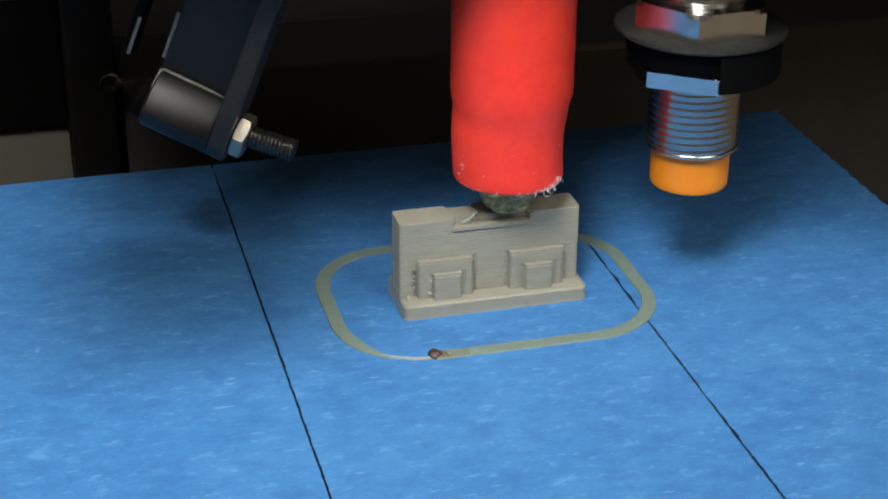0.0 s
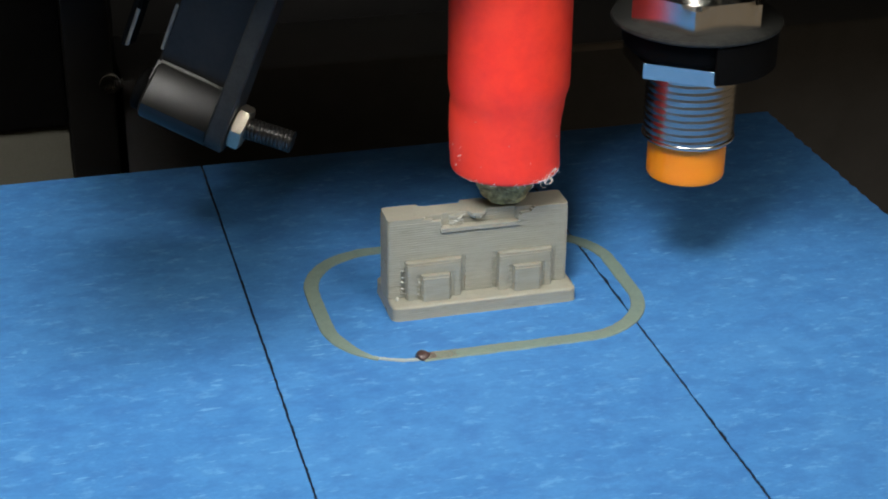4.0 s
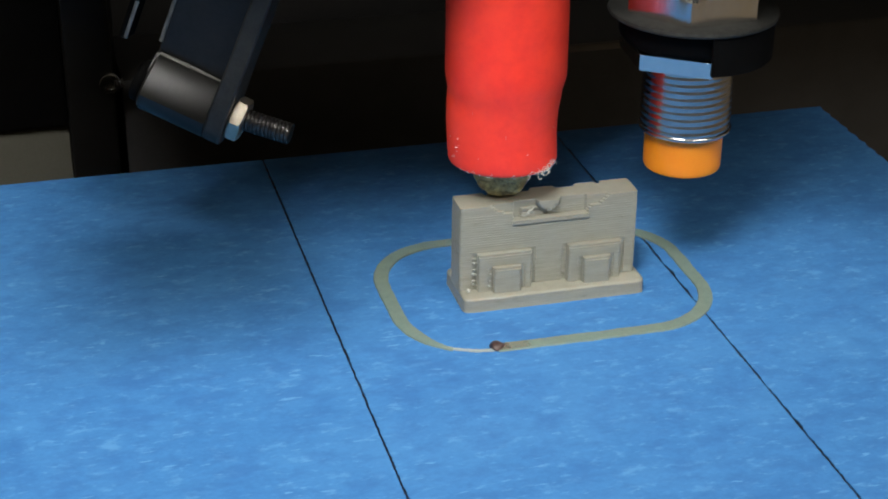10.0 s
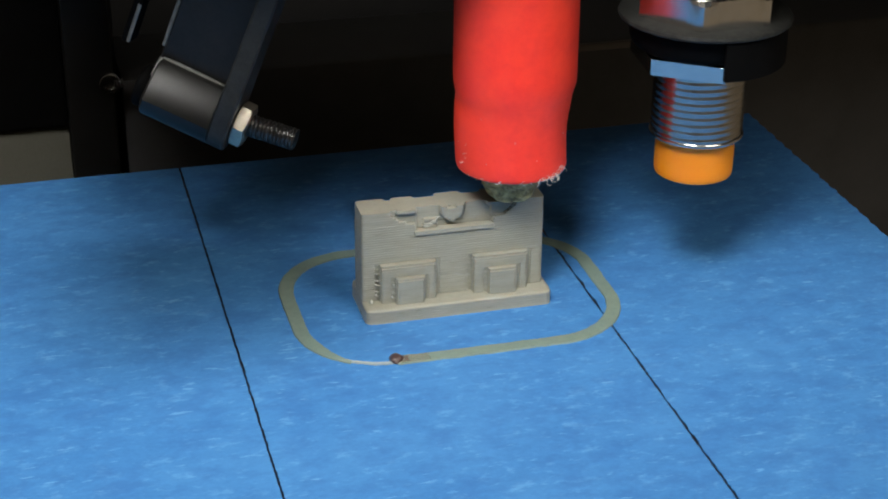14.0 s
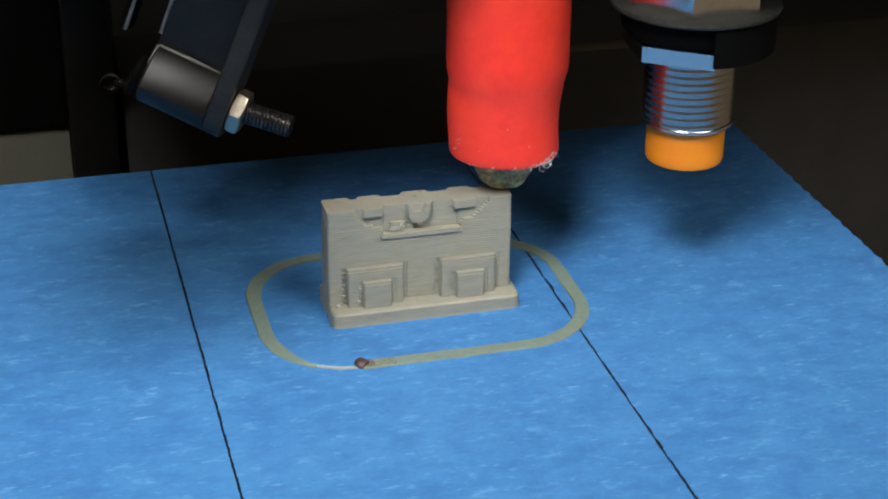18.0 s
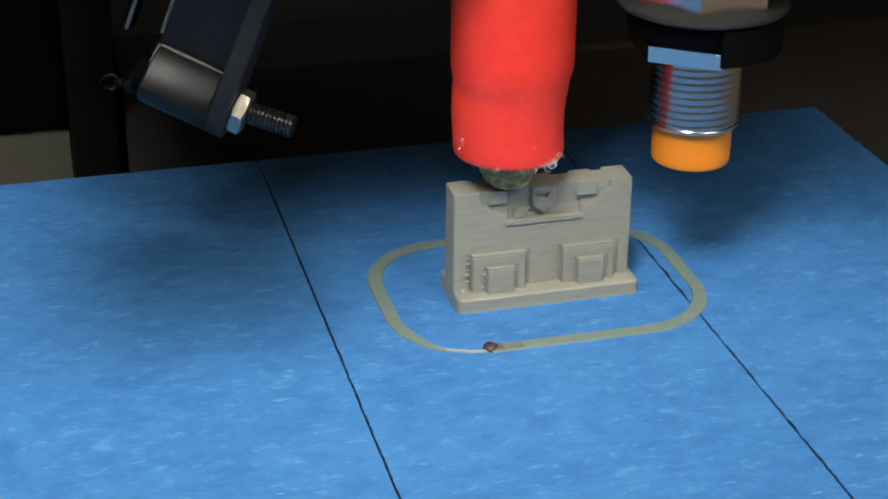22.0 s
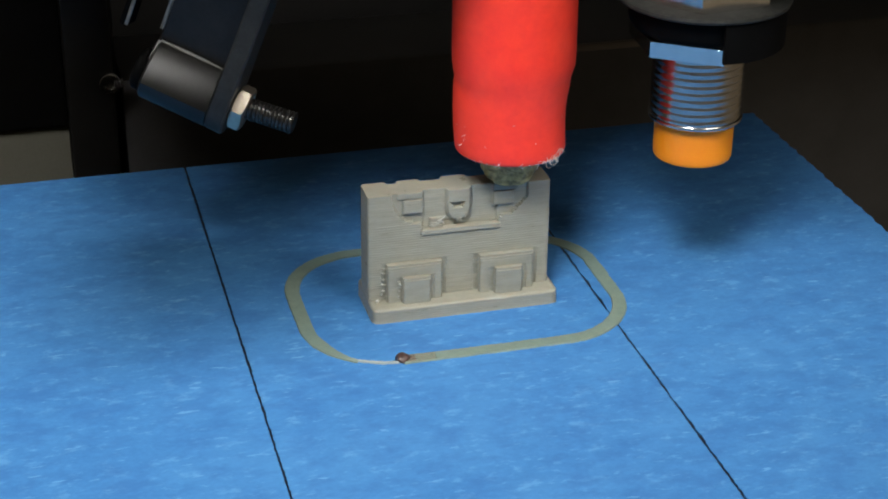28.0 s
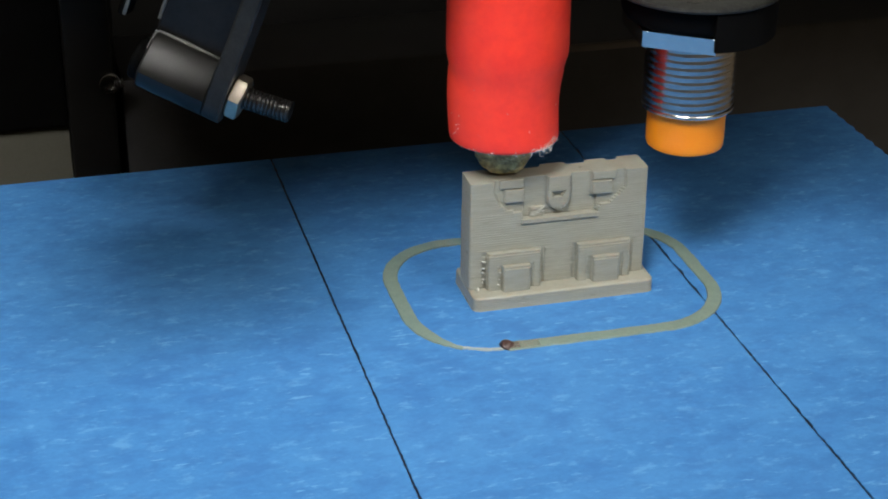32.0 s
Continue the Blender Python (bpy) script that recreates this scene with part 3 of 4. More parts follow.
def proximity_sensor():
    """A threaded sensor hung in a black mount between two nuts."""
    sensor = thing("proximity_sensor", "threaded metal proximity sensor with an orange plastic tip", "sensor")
    s = pose(SENSOR[0] * MM, SENSOR[1] * MM, 0)
    part("barrel", mesh_of("barrel", *mm(thread(5.95, 0.065, 0.95, 20.4, 62.0, 72, True)), CHROME, True, 80), sensor, "shiny threaded metal barrel", s)
    tip = [(0.5, 14.7), (4.75, 14.7), (5.02, 14.82), (5.12, 15.1), (5.15, 16), (5.15, 20.0), (5.3, 20.5), (1, 20.6)]
    part("tip", mesh_of("tip", *mm(lathe(tip, 64)), ORANGE, True, 50), sensor, "orange plastic sensor tip", s)
    part("collar", mesh_of("collar", *mm(lathe([(5.6 + 0.52 * math.cos(a), 20.5 + 0.4 * math.sin(a)) for a in [radians(-90 + 18 * i) for i in range(11)]], 72)), NICKEL, True), sensor, "", s)
    part("lower_nut", mesh_of("lower_nut", *mm(hex_nut(16.2, 2.05, 0.012, 0.012, 5.6)), NICKEL, True, 25), sensor, "thin nickel nut under the mount", s @ pose(0, 0, 0.0302, 0, 0, 235))
    part("upper_nut", mesh_of("upper_nut", *mm(hex_nut(16.0, 4.2, 0.1, 1.15, 5.6)), NICKEL, True, 25), sensor, "nickel nut above the mount", s @ pose(0, 0, 0.03683, 0, 0, 215))
    disc = [(5.9, 35.95), (10.5, 35.95), (10.85, 36.1), (10.95, 36.35), (10.85, 36.65), (10.5, 36.82), (5.9, 36.82)]
    part("washer", mesh_of("washer", *mm(lathe(disc, 72)), RUBBER, True), sensor, "wide speckled black washer", s)
    mount = [(5.9, 32.32), (8.4, 32.32), (8.9, 32.7), (9.3, 33.4), (9.6, 35.3), (9.5, 35.94), (5.9, 35.94)]
    part("mount", mesh_of("mount", *mm(lathe(mount, 64)), BLACK, True), sensor, "round black plastic sensor mount", s)
    lip = []
    for a in [radians(262 + 4 * i) for i in range(22)]:
        lip.append((10.5 * math.cos(a), 10.5 * math.sin(a)))
    for a in [radians(346 - 4 * i) for i in range(22)]:
        lip.append((9.9 * math.cos(a), 9.9 * math.sin(a)))
    part("mount_lip", mesh_of("mount_lip", *prism(lip, 30.9, 35.9, 0.1), BLACK, True, 35), sensor, "black lip beside the nut", s)
    return sensor


def fan_bracket():
    """A black bracket on a bolted barrel that rises to the carriage."""
    bracket = thing("fan_bracket", "black fan bracket with a glossy barrel, bright nut and bolt", "bracket")
    axis = Vector((0.83, -0.41, -0.37)).normalized()
    up = (Vector((0, 0, 1)) - axis * axis.z).normalized()
    across = up.cross(axis) * 1.0
    turn = Matrix((across, up, axis)).transposed().to_4x4()
    centre = Vector((23.0, 211.4, 21.6)) * MM
    m = Matrix.Translation(centre) @ turn
    r, n = 4.0, 20
    half = [(r * math.cos(a), r * math.sin(a)) for a in [math.pi + math.pi * i / n for i in range(n + 1)]]
    barrel = [(r * math.cos(a), r * math.sin(a)) for a in [2 * math.pi * i / 48 for i in range(48)]]
    facet = Vector((-0.743, 0.669))
    flat = []
    for q in barrel:
        d = facet.dot(Vector(q))
        flat.append(tuple(Vector(q) - facet * max(0.0, (d - 2.6) * 0.74)))
    arm = [(1.2, -1.0), (3.4, -1.0), (3.4, 34.0), (1.2, 34.0)]
    cheek = half + [(r, 3.0), (3.6, 8.0), (3.6, 34.0), (-2.6, 34.0), (-3.0, 8.0), (-r, 3.0)]

    part("arm", mesh_of("arm", *prism(arm, -6.6, 3.4, 0.25), BLACK_SATIN, True, 35), bracket, "", m)
    part("barrel", mesh_of("barrel", *prism(flat, -6.3, 3.6, 0.3), GLOSS, True, 35), bracket, "glossy black barrel", m)
    cap = [(2.9 * math.cos(a), 2.9 * math.sin(a) - 0.5) for a in [2 * math.pi * i / 40 for i in range(40)]]
    part("cap", mesh_of("cap", *prism(cap, -7.8, -6.3, 0.3), BLACK, True, 50), bracket, "dull black end cap of the barrel", m)
    part("cheek", mesh_of("cheek", *prism(cheek, 3.4, 5.9, 0.25), CHEEK, True, 35), bracket, "flat black cheek under the nut", m)
    ear = [(-1.8, 5.0), (2.2, 4.4), (2.2, 30.0), (-1.8, 30.0)]
    part("ear", mesh_of("ear", *prism(ear, -11.6, -10.5, 0.3), BLACK, True, 35), bracket, "thin black plate beside the barrel", m)
    # thin pale strips stand in for light caught on plate and arm edges
    part("ear_edge", mesh_of("ear_edge", *prism([(-1.95, 5.2), (-1.65, 5.2), (-1.7, 9.4), (-1.95, 10.8)], -10.85, -10.35, 0.1), GLINT, True, 35), bracket, "painted grey highlight on the plate's edge", m)
    part("arm_edge", mesh_of("arm_edge", *prism([(1.05, 5.4), (1.6, 5.2), (1.6, 12.0), (1.2, 12.2)], -6.95, -6.45, 0.1), GLINT, True, 35), bracket, "painted grey highlight on the arm's edge", m)
    # pale strip and tube paint the highlights at the barrel's rim and top
    ends = [Vector((0.5, 4.05)), Vector((-1.5, 2.05))]
    rim = [tuple(ends[0] + facet * 0.1), tuple(ends[0] - facet * 0.35), tuple(ends[1] - facet * 0.35), tuple(ends[1] + facet * 0.1)]
    part("barrel_rim", mesh_of("barrel_rim", *prism(rim, -6.5, -6.0, 0.1), GLINT, True, 35), bracket, "painted highlight on the barrel's rim", m)
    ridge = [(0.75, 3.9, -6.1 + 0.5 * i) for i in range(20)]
    part("ridge", mesh_of("ridge", *mm(tube(ridge, 0.3, 12, lambda u: 0.7 + 0.5 * math.sin(3 * u + 0.4))), GLINT, True), bracket, "painted pale highlight line over the barrel", m)
    part("nut", mesh_of("nut", *mm(hex_nut(5.4, 1.8, 0.3, 0.3, 1.3)), ZINC, True, 25), bracket, "small bright zinc nut", m @ pose(0, 0.0004, 0.0060, 0, 0, 21))
    part("bolt", mesh_of("bolt", *mm(thread(1.5, 0.22, 0.55, 0.0, 8.4, 28)), STEEL_DARK, True, 80), bracket, "dark threaded bolt end", m @ pose(0, 0.0004, 0.0058, -8))
    return bracket


def print_carriage():
    """What carries hot end, sensor and bracket, above the picture; its unseen blocks are placed to cast shadows."""
    head = thing("print_carriage", "black print carriage with its cooling fan", "carriage")
    part("block", block("carriage_block", (0.0193, 0.1837, 0.0600), (0.165, 0.262, 0.10), BLACK, 0.002), head)
    # added blocks, out of view, that keep lamp light off plate and rear beam
    part("beam_shade", block("beam_shade", (0.1652, 0.1980, 0.0600), (0.420, 0.300, 0.10), BLACK, 0.002), head, "unseen black block that shades the rear beam")
    part("middle_shade", block("middle_shade", (0.0290, 0.1745, 0.0592), (0.0615, 0.1835, 0.080), BLACK, 0.001), head, "unseen black block that shades the plate behind the nozzle")
    part("right_shade", block("right_shade", (0.0785, 0.1670, 0.0605), (0.150, 0.1795, 0.080), BLACK, 0.001), head, "unseen black block that shades the plate's right rear")
    part("left_shade", block("left_shade", (-0.0080, 0.1945, 0.0585), (0.0191, 0.262, 0.090), BLACK, 0.001), head, "unseen black block that shades the plate's left rear")
    part("upper_shade", block("upper_shade", (0.0817, 0.1393, 0.0802), (0.150, 0.1796, 0.10), BLACK, 0.002), head)
    # unseen fan, placed and sized for its shadow on the plate
    part("fan", block("fan", (-0.0145, 0.1505, 0.0582), (0.0190, 0.1825, 0.0696), BLACK, 0.002), head, "square black cooling fan")
    part("fan_arm", block("fan_arm", (0.0191, 0.1700, 0.0640), (0.0225, 0.1742, 0.0690), BLACK, 0.0004), head)
    return head


setting()
printer_frame()
BED = build_plate()
SKIRT = skirt()
PART, GROWN_LAYERS = printed_part()
HEAD = [hot_end(), proximity_sensor(), fan_bracket(), print_carriage()]

# ---- all that moves ----
def motions():
    """The plate slides along x with the skirt and the part; the head shifts in y and climbs; layers come to lie on the part."""
    slide = lambda x: pose(x * MM, 0, 0)
    plate_rows = [
        (0.0, slide(-0.00)), (0.1, slide(-9.52)), (0.2, slide(-0.53)), (0.3, slide(8.25)), (0.4, slide(14.61)), (0.5, slide(9.56)),
        (0.6, slide(2.58)), (0.7, slide(-4.22)), (0.8, slide(-9.89)), (0.9, slide(-3.32)), (1.0, slide(3.65)), (1.1, slide(10.26)),
        (1.2, slide(11.89)), (1.3, slide(4.41)), (1.4, slide(-1.82)), (1.5, slide(-7.96)), (1.6, slide(-6.17)), (1.7, slide(-9.22)),
        (1.8, slide(0.15)), (1.9, slide(8.09)), (2.0, slide(11.65)), (2.1, slide(3.72)), (2.2, slide(-5.87)), (2.3, slide(-5.80)), (2.4, slide(4.03)),
        (2.5, slide(14.38)), (2.6, slide(8.48)), (2.7, slide(2.27)), (2.8, slide(-4.22)), (2.9, slide(-10.04)), (3.0, slide(-4.60)),
        (3.1, slide(1.82)), (3.2, slide(7.94)), (3.3, slide(14.61)), (3.4, slide(9.72)), (3.5, slide(11.11)), (3.6, slide(6.29)), (3.7, slide(-3.57)),
        (3.8, slide(-8.93)), (3.9, slide(-7.17)), (4.0, slide(-1.55)), (4.1, slide(6.54)), (4.2, slide(10.27)), (4.3, slide(3.10)),
        (4.4, slide(-6.28)), (4.5, slide(-4.67)), (4.6, slide(5.35)), (4.7, slide(11.87)), (4.8, slide(7.07)), (4.9, slide(-0.46)),
        (5.0, slide(-7.77)), (5.1, slide(-6.42)), (5.2, slide(0.61)), (5.3, slide(7.45)), (5.4, slide(13.68)), (5.5, slide(12.35)),
        (5.6, slide(13.21)), (5.7, slide(4.87)), (5.8, slide(-3.92)), (5.9, slide(-9.00)), (6.0, slide(-8.26)), (6.1, slide(-3.32)),
        (6.2, slide(1.74)), (6.3, slide(11.73)), (6.4, slide(9.33)), (6.5, slide(0.91)), (6.6, slide(-7.36)), (6.7, slide(-4.67)), (6.8, slide(4.26)),
        (6.9, slide(12.66)), (7.0, slide(9.64)), (7.1, slide(3.04)), (7.2, slide(-3.70)), (7.3, slide(-9.96)), (7.4, slide(-5.42)),
        (7.5, slide(1.21)), (7.6, slide(7.17)), (7.7, slide(14.22)), (7.8, slide(11.03)), (7.9, slide(12.27)), (8.0, slide(8.40)),
        (8.1, slide(-1.14)), (8.2, slide(-7.59)), (8.3, slide(-7.14)), (8.4, slide(-4.75)), (8.5, slide(2.35)), (8.6, slide(8.87)),
        (8.7, slide(12.04)), (8.8, slide(3.95)), (8.9, slide(-4.90)), (9.0, slide(-6.54)), (9.1, slide(1.29)), (9.2, slide(10.18)),
        (9.3, slide(11.58)), (9.4, slide(5.40)), (9.5, slide(-0.00)), (9.6, slide(-6.32)), (9.7, slide(-10.04)), (9.8, slide(-3.55)),
        (9.9, slide(2.27)), (10.0, slide(8.09)), (10.1, slide(14.54)), (10.2, slide(11.19)), (10.3, slide(8.48)), (10.4, slide(-5.05)),
        (10.5, slide(-8.85)), (10.6, slide(-7.36)), (10.7, slide(0.75)), (10.8, slide(8.02)), (10.9, slide(13.75)), (11.0, slide(6.25)),
        (11.1, slide(-3.32)), (11.2, slide(-9.37)), (11.3, slide(-0.91)), (11.4, slide(8.63)), (11.5, slide(13.60)), (11.6, slide(7.25)),
        (11.7, slide(1.29)), (11.8, slide(-4.90)), (11.9, slide(-9.89)), (12.0, slide(-4.90)), (12.1, slide(0.60)), (12.2, slide(6.86)),
        (12.3, slide(12.12)), (12.4, slide(12.51)), (12.5, slide(8.40)), (12.6, slide(-3.85)), (12.7, slide(-9.00)), (12.8, slide(-8.11)),
        (12.9, slide(0.30)), (13.0, slide(7.94)), (13.1, slide(13.99)), (13.2, slide(5.79)), (13.3, slide(-3.62)), (13.4, slide(-8.85)),
        (13.5, slide(-0.53)), (13.6, slide(8.94)), (13.7, slide(13.29)), (13.8, slide(7.32)), (13.9, slide(1.06)), (14.0, slide(-4.97)),
        (14.1, slide(-9.96)), (14.2, slide(-4.97)), (14.3, slide(0.75)), (14.4, slide(7.17)), (14.5, slide(12.43)), (14.6, slide(12.48)),
        (14.7, slide(8.98)), (14.8, slide(-1.28)), (14.9, slide(-7.56)), (15.0, slide(-8.42)), (15.1, slide(-3.23)), (15.2, slide(4.20)),
        (15.3, slide(10.60)), (15.4, slide(10.96)), (15.5, slide(2.97)), (15.6, slide(-4.82)), (15.7, slide(-7.52)), (15.8, slide(0.32)),
        (15.9, slide(9.03)), (16.0, slide(13.07)), (16.1, slide(8.04)), (16.2, slide(2.25)), (16.3, slide(-3.40)), (16.4, slide(-8.31)),
        (16.5, slide(-6.84)), (16.6, slide(-0.76)), (16.7, slide(4.56)), (16.8, slide(10.88)), (16.9, slide(14.85)), (17.0, slide(3.57)),
        (17.1, slide(8.87)), (17.2, slide(-3.47)), (17.3, slide(-8.55)), (17.4, slide(-9.15)), (17.5, slide(-3.85)), (17.6, slide(3.72)),
        (17.7, slide(13.68)), (17.8, slide(6.32)), (17.9, slide(-2.72)), (18.0, slide(-9.37)), (18.1, slide(0.15)), (18.2, slide(8.94)),
        (18.3, slide(12.66)), (18.4, slide(6.09)), (18.5, slide(-0.38)), (18.6, slide(-6.84)), (18.7, slide(-8.26)), (18.8, slide(-1.89)),
        (18.9, slide(4.56)), (19.0, slide(11.65)), (19.1, slide(13.99)), (19.2, slide(10.26)), (19.3, slide(-3.10)), (19.4, slide(-8.93)),
        (19.5, slide(-9.07)), (19.6, slide(0.07)), (19.7, slide(7.71)), (19.8, slide(13.99)), (19.9, slide(4.87)), (20.0, slide(-4.15)),
        (20.1, slide(-7.89)), (20.2, slide(1.06)), (20.3, slide(9.87)), (20.4, slide(12.04)), (20.5, slide(4.94)), (20.6, slide(-1.52)),
        (20.7, slide(-7.89)), (20.8, slide(-7.22)), (20.9, slide(-0.84)), (21.0, slide(5.48)), (21.1, slide(11.89)), (21.2, slide(12.98)),
        (21.3, slide(13.68)), (21.4, slide(1.59)), (21.5, slide(-8.18)), (21.6, slide(-8.70)), (21.7, slide(-3.40)), (21.8, slide(1.67)),
        (21.9, slide(12.66)), (22.0, slide(7.25)), (22.1, slide(-2.35)), (22.2, slide(-9.52)), (22.3, slide(-0.68)), (22.4, slide(8.25)),
        (22.5, slide(13.52)), (22.6, slide(6.63)), (22.7, slide(0.22)), (22.8, slide(-6.77)), (22.9, slide(-8.78)), (23.0, slide(-2.35)),
        (23.1, slide(4.33)), (23.2, slide(11.26)), (23.3, slide(14.85)), (23.4, slide(12.82)), (23.5, slide(-0.99)), (23.6, slide(-8.85)),
        (23.7, slide(-9.07)), (23.8, slide(-2.72)), (23.9, slide(6.02)), (24.0, slide(13.99)), (24.1, slide(5.79)), (24.2, slide(-3.17)),
        (24.3, slide(-8.70)), (24.4, slide(0.75)), (24.5, slide(9.33)), (24.6, slide(12.04)), (24.7, slide(5.56)), (24.8, slide(-0.91)),
        (24.9, slide(-7.29)), (25.0, slide(-7.89)), (25.1, slide(-1.52)), (25.2, slide(4.94)), (25.3, slide(11.73)), (25.4, slide(13.60)),
        (25.5, slide(8.71)), (25.6, slide(-3.27)), (25.7, slide(-8.91)), (25.8, slide(-7.36)), (25.9, slide(-0.45)), (26.0, slide(8.01)),
        (26.1, slide(12.02)), (26.2, slide(3.73)), (26.3, slide(-4.39)), (26.4, slide(-6.72)), (26.5, slide(2.47)), (26.6, slide(9.84)),
        (26.7, slide(10.87)), (26.8, slide(4.46)), (26.9, slide(-1.93)), (27.0, slide(-7.38)), (27.1, slide(-7.00)), (27.2, slide(-0.68)),
        (27.3, slide(5.75)), (27.4, slide(11.94)), (27.5, slide(12.51)), (27.6, slide(6.86)), (27.7, slide(-4.82)), (27.8, slide(-8.78)),
        (27.9, slide(-7.74)), (28.0, slide(-4.15)), (28.1, slide(3.04)), (28.2, slide(8.79)), (28.3, slide(12.43)), (28.4, slide(7.63)),
        (28.5, slide(-0.84)), (28.6, slide(-9.22)), (28.7, slide(-3.25)), (28.8, slide(5.33)), (28.9, slide(13.60)), (29.0, slide(9.87)),
        (29.1, slide(2.05)), (29.2, slide(-4.90)), (29.3, slide(-9.96)), (29.4, slide(-4.90)), (29.5, slide(2.65)), (29.6, slide(9.72)),
        (29.7, slide(14.69)), (29.8, slide(9.72)), (29.9, slide(8.40)), (30.0, slide(-2.80)), (30.1, slide(-8.93)), (30.2, slide(-8.03)),
        (30.3, slide(-3.32)), (30.4, slide(1.44)), (30.5, slide(7.86)), (30.6, slide(9.95)), (30.7, slide(11.73)), (30.8, slide(3.49)),
        (30.9, slide(-5.05)), (31.0, slide(-7.14)), (31.1, slide(1.06)), (31.2, slide(9.41)), (31.3, slide(12.07)), (31.4, slide(6.37)),
        (31.5, slide(0.07)), (31.6, slide(-6.38)), (31.7, slide(-9.79)), (31.8, slide(-3.34)), (31.9, slide(3.09)), (32.0, slide(9.38)),
    ]
    for ob in (BED, SKIRT, PART):
        walk(ob, plate_rows)
    shift = lambda y, z: pose(0, y * MM, z * MM)
